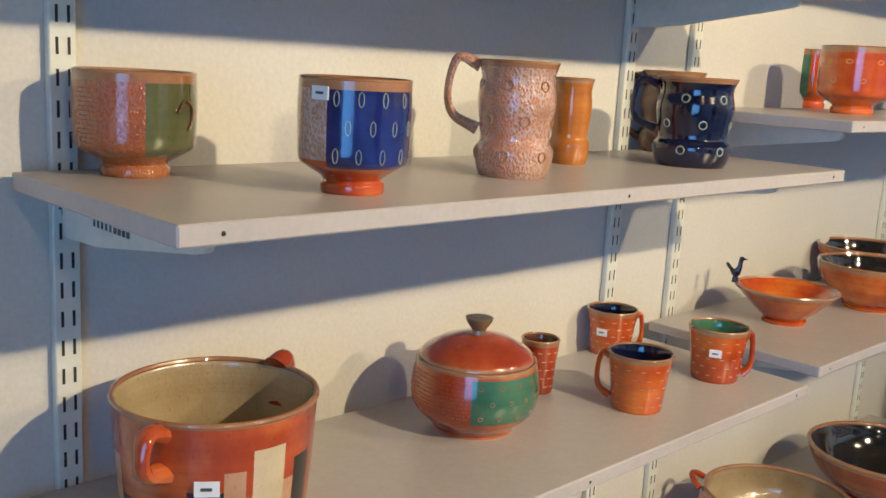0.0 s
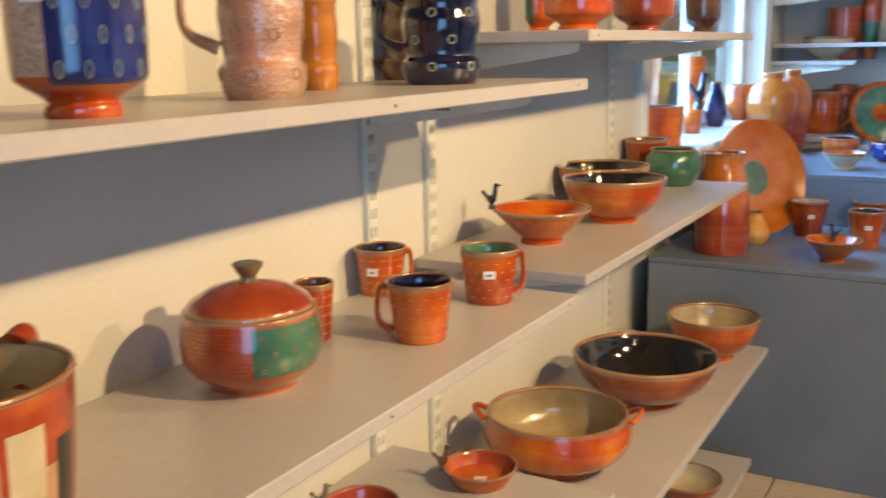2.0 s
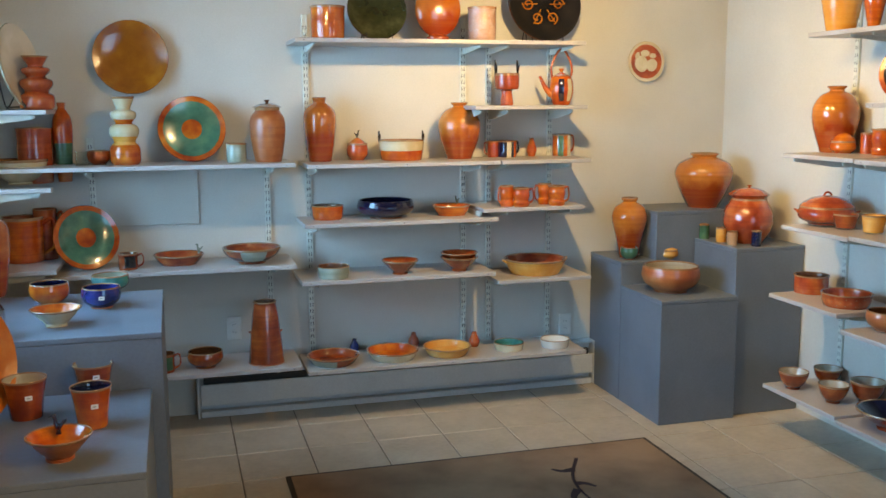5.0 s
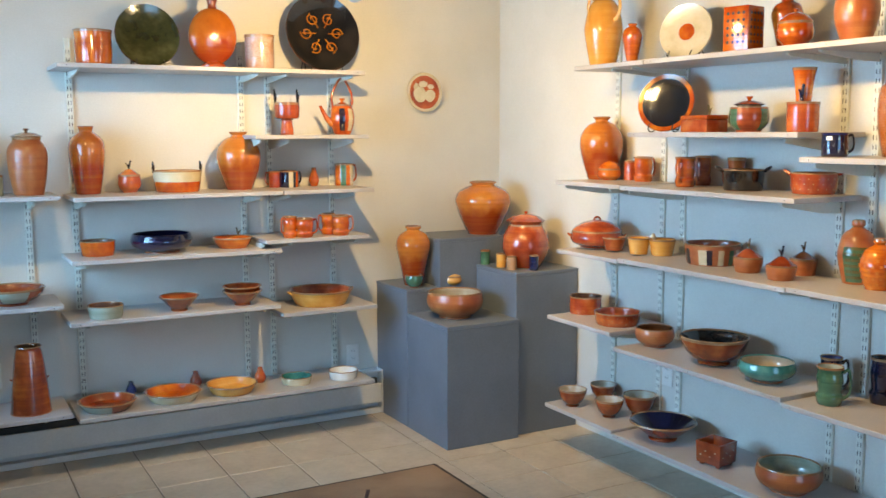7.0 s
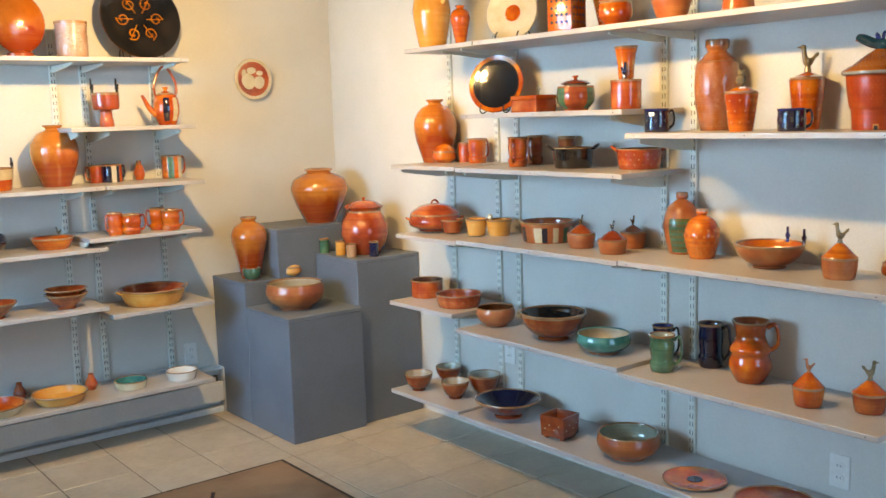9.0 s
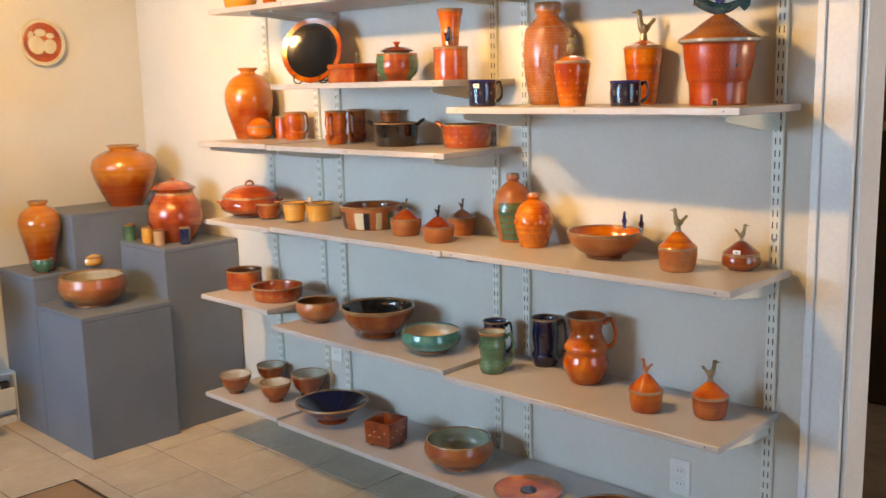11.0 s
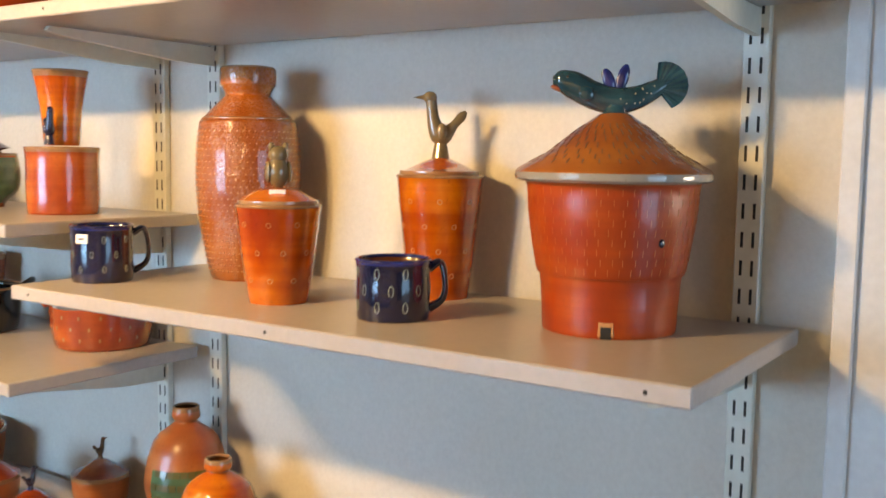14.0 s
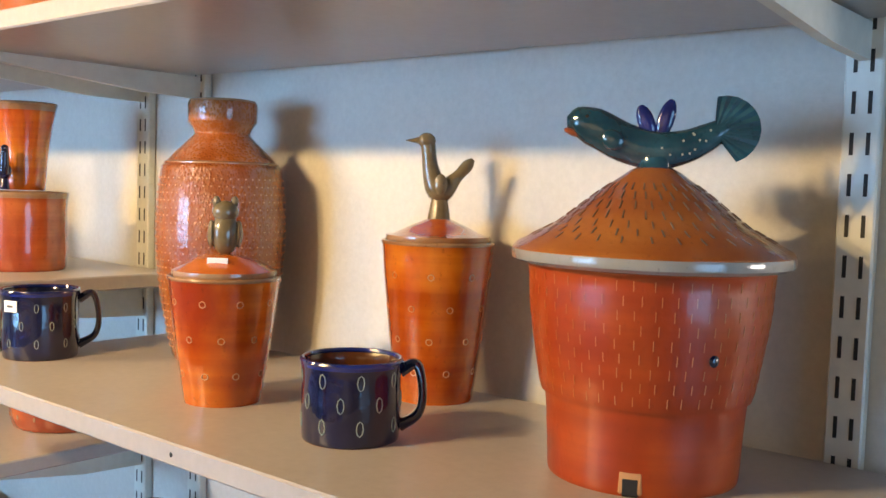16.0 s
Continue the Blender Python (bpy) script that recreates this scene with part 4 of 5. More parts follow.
def teapot(x, y, z, r, h):
    p = pot("teapot", "jar", x, y, z, r, h, "orange", "brown", "orange and dark panelled teapot with a high loop handle", "teapot", patches=((230, 260, .1, .9, "navy"), (280, 305, .1, .9, "cream")))
    add_lid(p, r * 0.6, h, r * 0.3, "orange", "knob", "orange", r * 0.3)
    part("spout", tube(smooth_curve([(-r * 0.85, 0, h * 0.35), (-r * 1.4, 0, h * 0.6), (-r * 1.9, 0, h * 1.0)], 4), [r * q for q in (.28, .26, .24, .22, .2, .17, .15, .13, .11)], 10), "orange", p)
    part("bail_handle", tube(smooth_curve([(-r * 0.8, 0, h * 0.85), (-r * 0.85, 0, h * 1.4), (0, 0, h * 1.95), (r * 0.85, 0, h * 1.4), (r * 0.8, 0, h * 0.85)], 5), r * 0.1, 8), "red", p)
    return p


def figure_bottle(x, y, z, r, h, mat):
    return pot("small_bottle", "pear", x, y, z, r, h, mat, mat, "tiny glazed bottle between the dishes", "bottle", rim=mat)


def moon_flask(x, y, z, r):
    """A flat round bottle on a small foot with a narrow neck."""
    p = thing("moon_flask", x, y, z, "flat round rust orange flask with a narrow neck", "flask")
    bm = ball(0, 0, 0.022 + 1.12 * r, r, r * 0.42, r * 1.15, None, 32)
    bm = merge(bm, lathe([(0, 0), (r * 0.5, 0), (r * 0.5, 0.02), (r * 0.36, 0.03), (0, 0.05)], 28, 0.8))
    part("body", bm, "flashed", p)
    top = 0.022 + 2.22 * r
    part("neck", lathe([(r * 0.2, top), (r * 0.17, top + 0.02), (r * 0.24, top + 0.045), (r * 0.19, top + 0.046), (r * 0.12, top + 0.01)], 20), "rust", p)
    return p


def hollow_box(w, d, h, t, flare=1.0):
    """An open-topped box with walls."""
    bm = bmesh.new()
    rows = []
    for sx, z in ((1.0, 0), (1.0 * flare, h), (flare - t / w, h), (1 - t / w, t)):
        rows.append([bm.verts.new((a * w * sx, q * (d * sx), z)) for a, q in ((-1, -1), (1, -1), (1, 1), (-1, 1))])
    bm.faces.new(rows[0][::-1])
    for a, c in zip(rows, rows[1:]):
        for k in range(4):
            bm.faces.new((a[k], a[(k + 1) % 4], c[(k + 1) % 4], c[k]))
    bm.faces.new(rows[-1])
    bmesh.ops.bevel(bm, geom=[e for e in bm.edges], offset=t * 0.4, segments=2, affect='EDGES', profile=0.6)
    return bm


def perforated_box(x, y, z, r, h):
    p = thing("perforated_box", x, y, z, "tall square orange clay box with rows of round holes", "box", 12)
    part("box", hollow_box(r * 0.72, r * 0.72, h, 0.006), "orange", p)
    bm = bmesh.new()
    for i in range(5):
        for k in range(4):
            for q in range(4):
                c = bmesh.new()
                bmesh.ops.create_circle(c, cap_ends=True, segments=10, radius=0.006)
                moved(c, pose(0, 0, 0, 0, 0, q * 90) @ pose(-r * 0.45 + k * r * 0.3, -r * 0.7285, h * (0.2 + 0.16 * i), 90))
                merge(bm, c)
    part("holes", bm, "slot_dark", p, "rows of round holes", False)
    return p


def rect_box(x, y, z, r, h):
    p = thing("butter_box", x, y, z, "long low orange lidded box with a small figure", "box", 80)
    part("box", hollow_box(r * 0.95, r * 0.5, h * 0.72, 0.005), "red", p)
    lid = part("lid", box_bm(-r * 0.97, -r * 0.52, h * 0.725, r * 0.97, r * 0.52, h, 0.006, None, 2), "orange", p)
    part("figure_knob", bird_bm(0.035), "olivebird", lid, "small figure knob", True, pose(-r * 0.4, 0, h))
    return p


def square_pot(x, y, z, r, h):
    p = thing("square_pot", x, y, z, "square rust brown pot with pale stamped dots", "pot", 10)
    part("box", moved(hollow_box(r * 0.72, r * 0.72, h - 0.01, 0.006, 1.06), pose(0, 0, 0.01)), "rust", p)
    for sx in (-1, 1):
        for sy in (-1, 1):
            part("foot", box_bm(sx * r * 0.5 - 0.008, sy * r * 0.5 - 0.008, 0, sx * r * 0.5 + 0.008, sy * r * 0.5 + 0.008, 0.012, 0.002), "rust", p)
    bm = None
    for q in range(4):
        for k in range(4):
            b = ball(0, 0, 0, 0.003, 0.001, 0.003, None, 6)
            moved(b, pose(0, 0, 0, 0, 0, q * 90) @ pose(-r * 0.45 + k * r * 0.3, -r * 0.745, h * (0.45 + 0.18 * (k % 2))))
            bm = merge(bm, b)
    part("stamped_pattern", bm, "cream", p, "pale stamped dots")
    return p


def fish_bm(L):
    """A stout fish bent over its perch: blunt open-mouthed head, side fins and a fanned, ribbed tail."""
    spine = smooth_curve([(-0.47 * L, 0, 0.262 * L), (-0.40 * L, 0, 0.262 * L), (-0.30 * L, 0, 0.225 * L), (-0.16 * L, 0, 0.155 * L), (0.0, 0, 0.118 * L), (0.15 * L, 0, 0.14 * L), (0.27 * L, 0, 0.195 * L), (0.36 * L, 0, 0.25 * L)], 4)
    n = len(spine)
    shape = ((0.0, 0.032), (0.10, 0.078), (0.25, 0.105), (0.45, 0.108), (0.65, 0.098), (0.85, 0.075), (1.0, 0.055))
    rad = [L * float(np.interp(i / (n - 1), [a for a, _ in shape], [q for _, q in shape])) for i in range(n)]
    bm = tube(spine, rad, 18, 0.8)
    fan = bmesh.new()
    rows = []
    for k in range(21):
        a = radians(-52 + k * 7.0)
        wob = (0.007 if k % 2 else -0.007) * L
        fade = 0.80 + 0.20 * math.sin(math.pi * k / 20)
        rows.append([fan.verts.new((0.30 * L + fade * q * L * math.cos(a), wob * (q / 0.2) + s * (0.05 - 0.16 * q) * L, 0.215 * L + fade * q * L * math.sin(a))) for s in (-1, 1) for q in (0.0, 0.09, 0.17, 0.235)])
    for a, c in zip(rows, rows[1:]):
        for o in (0, 4):
            for i in range(3):
                f = (a[o + i], a[o + i + 1], c[o + i + 1], c[o + i])
                fan.faces.new(f if o else f[::-1])
        fan.faces.new((a[3], a[7], c[7], c[3]))
    bm = merge(bm, fan)
    for s in (-1, 1):
        fin = ball(0, 0, 0, 0.062 * L, 0.022 * L, 0.052 * L, None, 14)
        bm = merge(bm, moved(fin, pose(-0.22 * L, s * 0.088 * L, 0.165 * L, 0, 28, 0)))
    perch = lathe([(0, 0), (0.11 * L, 0), (0.095 * L, 0.02 * L), (0.09 * L, 0.08 * L), (0, 0.09 * L)], 16)
    return merge(bm, perch)


def house_jar(x, y, z, r, h, rise, face):
    """The big lidded jar: flared rim, conical roof and a fish on top."""
    p = pot("house_jar", "house_jar", x, y, z, r, h, "jar_red", "brown", "large rust red jar with conical lid and green fish knob", "jar", turn=face, seg=56)
    part("scored_pattern", marks_bm("house_jar", r, h, 9, 44, .43, .93, .0003, .0034, lift=.0003, skew=.35), "mark_tan", p, "short pale scored strokes")
    notch = box_bm(r * 0.66, -0.010, 0.0, r * 0.718, 0.010, 0.020, 0.003)
    part("drain_notch", notch, "pale", p, "small notch at the foot", False, pose(0, 0, 0, 0, 0, -6))
    part("notch_opening", box_bm(r * 0.68, -0.0068, 0.0, r * 0.7225, 0.0068, 0.0145, 0.002), "slot_dark", p, "dark opening of the notch", False, pose(0, 0, 0, 0, 0, -6))
    part("glaze_spot", ball(0, 0, 0, 0.0015, 0.004, 0.0045, None, 8), "navy", p, "dark glaze spot", True, pose(r * 0.85 * math.cos(0.55), r * 0.85 * math.sin(0.55), h * 0.62, 0, 0, 31))
    lid = part("roof_lid", lathe([(0, 0), (r * 0.98, -0.002), (r * 1.03, 0.002), (r * 1.035, 0.008), (r * 1.0, 0.012), (r * 0.7, rise * 0.40), (r * 0.4, rise * 0.74), (r * 0.17, rise * 0.97), (r * 0.12, rise), (0, rise)], 56), ["lid_ochre"], p, "", True, pose(0, 0, h))
    part("rim_band", lathe([(r * 0.99, -0.002), (r * 1.034, 0.0005), (r * 1.041, 0.0045), (r * 1.034, 0.0078)], 56), "rim_grey", lid, "pale grey rim")
    bm = bmesh.new()
    cone = ((1.0, 0.012 / rise), (0.7, 0.40), (0.4, 0.74), (0.17, 0.97))
    jit = random.Random(9)
    for i in range(7):
        rr = 0.86 - 0.085 * i
        for k in range(30):
            a = radians(k * 12 + (6 if i % 2 else 0) + jit.uniform(-1.5, 1.5))
            for (r0, f0), (r1, f1) in zip(cone, cone[1:]):
                if r1 <= rr <= r0:
                    f = f0 + (r0 - rr) / (r0 - r1) * (f1 - f0)
                    slope = math.degrees(math.atan2((f1 - f0) * rise, (r0 - r1) * r))
            b = box_bm(-0.0042, -0.0005, -0.0005, 0.0042, 0.0005, 0.0005)
            moved(b, pose(rr * r * math.cos(a), rr * r * math.sin(a), rise * f, 0, 0, math.degrees(a)) @ pose(0, 0, 0, 0, slope, 0) @ pose(0, 0, 0, 0, 0, 9))
            merge(bm, b)
    part("scored_pattern", bm, "mark_dark", lid, "rows of short scored strokes", False)
    L = r * 1.40
    at = pose(0, 0, rise - 0.004, 0, 0, 90)
    fish = part("fish_knob", fish_bm(L), "teal_fish", lid, "blue-green modelled fish", True, at)
    jaw = moved(ball(0, 0, 0, 0.055 * L, 0.045 * L, 0.020 * L, None, 12), pose(-0.435 * L, 0, 0.205 * L, 0, 20, 0))
    part("lower_jaw", jaw, "clay", fish, "pinkish lower jaw")
    for s in (-1, 1):
        part("eye", ball(-0.36 * L, s * 0.066 * L, 0.285 * L, 0.013 * L, 0.006 * L, 0.013 * L, None, 8), "black", fish, "small black eye")
    dots = None
    rnd = random.Random(5)
    for k in range(34):
        u = rnd.uniform(-0.12, 0.30)
        zc = 0.118 + 1.25 * abs(u - 0.01) ** 2.0
        s = 1 if k % 2 else -1
        e = rnd.uniform(-0.7, 0.7)
        dots = ball(u * L, s * 0.078 * L * math.cos(e), (zc + 0.085 * math.sin(e)) * L, 0.007 * L, 0.005 * L, 0.007 * L, dots, 6)
    part("pressed_dots", dots, "celadon", fish, "small dark dots")
    for q, tilt, m in ((-1, -16, 1.0), (1, 12, 1.15)):
        w = ball(0, 0, 0.095 * L * m, 0.046 * L, 0.022 * L, 0.095 * L * m, None, 14)
        part("blue_wing", moved(w, pose(q * 0.02 * L, 0, 0.18 * L, 0, tilt * 1.3, 0)), "blue", fish, "small upright blue wing")
    return p


glaze("teal_fish", (0.002, 0.012, 0.026), (0.004, 0.040, 0.062), (0.02, 0.095, 0.12), 0.08, 0.5, 0.9, 0.7)
glaze("mark_dark", (0.10, 0.055, 0.03), (0.17, 0.10, 0.06), (0.30, 0.19, 0.12), 0.3)
glaze("mark_tan", (0.48, 0.13, 0.045), (0.56, 0.19, 0.075), (0.62, 0.26, 0.12), 0.3)


# west wall, upper shelf
p = cup(0.071, 1.511, 1.195, 0.0621, 0.105, "salt", "brown", "squat footed stoneware cup, orange with a green panel", "footed_cup", turn=-26, patches=((8, 96, .22, .96, "olive"),))
part("stamped_pattern", marks_bm("footed_cup", 0.0621, 0.1045, 14, 22, .3, .85, .0006, .0006, -60, 8), "clay", p, "pressed dots")
part("leaf_stamp", tube(smooth_curve([(0.0622, -0.014, 0.068), (0.0626, -0.004, 0.079), (0.0624, 0.008, 0.074), (0.0624, 0.009, 0.060), (0.0622, 0.003, 0.050)], 4), 0.0016, 6), "brown", p, "dark curled stamp", True, pose(0, 0, 0, 0, 0, 52))
p = cup(0.257, 1.649, 1.195, 0.0564, 0.111, "orange", "brown", "squat footed stoneware cup, blue panel with pale stamped ovals", "footed_cup", turn=-39, patches=((-28, 80, .24, .95, "blue"), (-110, -28, .3, .98, "salt_tan")))
part("stamped_pattern", marks_bm("footed_cup", 0.0564, 0.1112, 3, 4, .36, .84, .0027, .0072, -24, 74, ring=True), "celadon", p, "pale stamped ovals")
add_tag(p, 0.0564, 0.1112 * 0.88, -35)
p = mug(0.218, 1.929, 1.195, 0.0492, 0.137, "salt_tan", "brown", "tall speckled tan stoneware mug with a waist and strap handle", "waist_mug", side=-138, out=.75, high=.95, low=.4, rad=.12, hm="salt_tan")
part("stamped_pattern", marks_bm("waist_mug", 0.0492, 0.1373, 3, 3, .2, .8, .006, .006, -48-90, -48+90, ring=True), "rim", p, "round pressed seals")
cup(0.138, 2.134, 1.195, 0.0300, 0.119, "amber", "brown", "tall amber glazed stoneware cup", "waist_mug")
p = mug(0.219, 2.326, 1.195, 0.0589, 0.129, "navy", "navy", "dark blue glossy stoneware mug with round seals", "waist_mug", side=-148, out=.6, high=.9, low=.4, rad=.1)
part("stamped_pattern", marks_bm("waist_mug", 0.0589, 0.1288, 3, 3, .2, .78, .006, .006, -58-90, -58+90, ring=True), "celadon", p, "round pressed seals")
mug(0.060, 2.507, 1.195, 0.0546, 0.137, "brown", "brown", "dark brown glossy stoneware mug", "waist_mug", side=-147, out=.6, rad=.1)

# west wall, second bay, upper shelf
cup(0.001, 3.150, 1.272, 0.0558, 0.126, "orange", "brown", "orange and green footed stoneware cup", "footed_cup", turn=-64, patches=((-90, -10, .2, .95, "green"),))
p = cup(0.186, 2.944, 1.272, 0.0709, 0.127, "orange", "brown", "orange footed stoneware cup with pressed leaf marks", "footed_cup", turn=-67)
part("stamped_pattern", marks_bm("footed_cup", 0.0709, 0.1272, 2, 8, .5, .78, .006, .004, ring=True), "pale", p, "pressed leaf marks")
cup(0.165, 3.428, 1.272, 0.0750, 0.154, "rust", "brown", "rust red footed stoneware cup", "footed_cup")
cup(0.165, 3.966, 1.272, 0.0542, 0.153, "brown", "black", "dark brown footed stoneware cup", "footed_cup")

# west wall, middle shelf
p = bowl(0.163, 1.554, 0.843, 0.1066, 0.136, "red", "ash", "large straight-sided rust pot with brushed blue and cream stripes", "pan", turn=-34, seg=90, patches=((-72, -62, .2, .6, "tan"), (-60, -44, .0, .34, "navy"), (-38, -22, .0, .38, "cream"), (-12, 7, .0, .5, "navy"), (7, 21, .04, .68, "tan"), (25, 43, .06, .74, "cream"), (46, 51, .1, .5, "tan"), (53, 66, .12, .64, "black")))
part("handle", handle_bm(0.1066 * .97, 0.1357 * .62, 0.1357 * .92, 0.1066 * .27, 0.1066 * .085, -27), "red", p)
part("handle", handle_bm(0.1066 * .97, 0.1357 * .62, 0.1357 * 1.0, 0.1066 * .2, 0.1066 * .085, 142), "red", p)
add_tag(p, 0.1066 * .975, 0.1357 * .54, -1, .02)
p = lidded(0.152, 1.958, 0.843, 0.0866, 0.096, 0.034, "red", "red", "round lidded rust jar with a green dotted panel", "low_jar", "knob", "olivebird", .024, .9, turn=-49, patches=((0, 78, .3, .95, "green"),))
part("stamped_pattern", marks_bm("low_jar", 0.0866, 0.0959, 3, 4, .42, .84, .0028, .0028, 4, 76, ring=True), "rim", p, "pale stamped dots")
part("pressed_dots", marks_bm("low_jar", 0.0866, 0.0959, 10, 30, .4, .9, .0007, .001, -80, -2), "clay", p, "fine pressed dots")
p = cup(0.108, 2.143, 0.843, 0.0295, 0.082, "red", "brown", "small rust tumbler with pressed dots")
part("stamped_pattern", marks_bm("cup", 0.0295, 0.0823, 5, 13, .15, .8, .0034, .0007), "pale", p, "short pressed dashes")
p = mug(0.048, 2.407, 0.843, 0.0449, 0.078, "orange", "navy", "small orange mug with a navy interior", "cup", side=33, out=.3)
part("stamped_pattern", marks_bm("cup", 0.0449, 0.0782, 5, 13, .15, .8, .0034, .0007), "pale", p, "short pressed dashes")
add_tag(p, 0.0449 * .9, 0.0782 * .55, -57-20)
p = mug(0.243, 2.210, 0.843, 0.0482, 0.084, "orange", "navy", "orange mug with pressed dashes and navy interior", "cup", side=-149, out=.4)
part("stamped_pattern", marks_bm("cup", 0.0482, 0.0838, 5, 13, .15, .8, .0034, .0007), "pale", p, "short pressed dashes")
p = mug(0.237, 2.439, 0.843, 0.0494, 0.087, "orange", "green", "orange mug with a green interior", "cup", side=27, out=.25)
part("stamped_pattern", marks_bm("cup", 0.0494, 0.0869, 5, 13, .15, .8, .0034, .0007), "pale", p, "short pressed dashes")
add_tag(p, 0.0494 * .92, 0.0869 * .6, -63)

# west wall, second bay, middle shelf
p = bowl(0.168, 2.805, 0.867, 0.0982, 0.067, "orange", "orange", "conical orange bowl with a dark blue bird on its rim", "cone_bowl")
add_bird(p, 0.0982 * math.cos(radians(-156)), 0.0982 * math.sin(radians(-156)), 0.0667, .045, "navy", -156+180)
bowl(0.216, 3.090, 0.867, 0.1135, 0.094, "orange", "black", "orange bowl with a glossy black interior")
bowl(0.104, 3.323, 0.867, 0.1132, 0.090, "orange", "black", "orange bowl with a glossy black interior, behind another bowl")
cup(0.176, 3.683, 0.867, 0.0757, 0.098, "green", "green", "round green glazed cup", "jar")
cup(0.068, 3.777, 0.867, 0.0632, 0.113, "rust", "brown", "rust red stoneware cup", "straight")

# west wall, lower shelves
bowl(0.265, 3.189, 0.423, 0.1697, 0.112, "rust", "black", "large rust bowl with a glossy black interior")
p = bowl(0.221, 2.766, 0.423, 0.1488, 0.111, "orange", "ash", "large orange bowl with a cream interior and side lugs", "round_bowl")
add_ears(p, 0.1488 * .97, 0.1114 * .92, .03, "orange", (-158, 22))
bowl(0.325, 3.589, 0.423, 0.1220, 0.112, "orange", "ash", "orange bowl with a cream interior")
bowl(0.110, 1.911, 0.535, 0.0675, 0.062, "rust", "navy", "small bowl with a navy interior")
p = dish(0.137, 2.198, 0.535, 0.0590, 0.036, "orange", "red", "small spouted orange spoon rest with a bird figure", "dish")
add_bird(p, 0.0590 * math.cos(radians(-145)), 0.0590 * math.sin(radians(-145)), 0.0362 * .7, .04, "olivebird", -145+180)
add_tag(p, 0.0590*.3, .012, -55)
p = dish(0.231, 2.411, 0.535, 0.0625, 0.030, "orange", "red", "small spouted orange spoon rest with a bird figure", "dish")
add_bird(p, 0.0625 * math.cos(radians(-153)), 0.0625 * math.sin(radians(-153)), 0.0298 * .7, .04, "brown", -153+180)
add_tag(p, 0.0625*.3, .012, -63)
p = dish(0.295, 2.146, 0.535, 0.0502, 0.022, "orange", "red", "small spouted orange spoon rest with a bird figure", "dish")
add_bird(p, 0.0502 * math.cos(radians(-150)), 0.0502 * math.sin(radians(-150)), 0.0223 * .7, .04, "navy", -150+180)
add_tag(p, 0.0502*.3, .012, -60)
bowl(0.324, 3.377, 0.100, 0.0895, 0.060, "rust", "bone", "rust bowl with a cream interior on the lowest shelf")

# grey pedestals under the window
mug(0.244, 3.980, 0.628, 0.0808, 0.299, "flashed", "rust", "tall rust red pitcher with a strap handle", "shouldered", side=-166, out=.4, low=.5, high=.9, hm="green")
plate(0.264, 4.300, 0.628, 0.1894, 55, 14, "orange", "peach", "large peach-orange platter with a green centre standing on edge", "green", .2)
vase(0.308, 4.160, 0.628, 0.0459, 0.096, "yellow", "brown", "small yellow pitcher with a narrow neck", "pear")
p = cup(0.436, 4.348, 0.628, 0.0611, 0.113, "rust", "bone", "rust brown flared tumbler", "tumbler")
add_tag(p, 0.0611 * .9, 0.1135 * .6, -81+8)
p = cup(0.605, 4.520, 0.628, 0.0601, 0.096, "rust", "bone", "rust brown flared tumbler", "tumbler")
add_tag(p, 0.0601 * .93, 0.0956 * .7, -85+8)
p = cup(0.623, 4.214, 0.628, 0.0559, 0.113, "orange", "navy", "orange flared tumbler with navy interior", "tumbler")
add_tag(p, 0.0559 * .9, 0.1134 * .6, -85+8)
p = dish(0.563, 3.973, 0.628, 0.0800, 0.063, "clay", "orange", "fluted pedestal dish with a bird on its rim", "cone_bowl")
add_bird(p, 0.0800 * .6 * math.cos(radians(-83+180)), 0.0800 * .6 * math.sin(radians(-83+180)), 0.0627 * .8, .045, "navy", -173)
bowl(0.426, 5.099, 0.802, 0.0678, 0.076, "orange", "navy", "small orange bowl with navy interior", "round_bowl")
bowl(0.485, 4.737, 0.802, 0.0799, 0.057, "cream", "orange", "small flared cream bowl", "cone_bowl")
p = bowl(0.607, 4.993, 0.802, 0.0666, 0.072, "blue", "blue", "small cobalt blue bowl", "round_bowl")
add_tag(p, 0.0666, 0.0720 * .6, -86)
bowl(0.619, 5.300, 0.802, 0.0702, 0.061, "teal", "celadon", "small blue-green bowl", "round_bowl")
vase(0.130, 5.247, 0.802, 0.1072, 0.320, "flashed", "brown", "tall faceted orange vase with a small mouth", "slim_vase", turn=10)
vase(0.198, 5.321, 0.802, 0.0775, 0.330, "flashed", "brown", "tall slender orange vase", "slim_vase")

# window sill
vase(0.018, 4.092, 0.930, 0.0685, 0.124, "orange", "brown", "short orange vessel on the sill", "pan")
vase(-0.008, 4.552, 0.930, 0.0424, 0.269, "orange", "brown", "tall orange vase on the sill", "flare")
vase(-0.008, 4.881, 0.930, 0.0422, 0.169, "blue", "navy", "blue vase on the sill", "pear")
bowl(0.003, 5.233, 0.930, 0.0530, 0.146, "orange", "brown", "orange goblet bowl on the sill", "round_bowl")
fig = thing('figurine', 0.050, 4.406, 1.028, 'dark blue bird figurine perched on an orange vessel', 'figurine')
part('bird', bird_bm(.11), 'navy', fig, '', True, pose(0, 0, 0, 0, 0, 60))

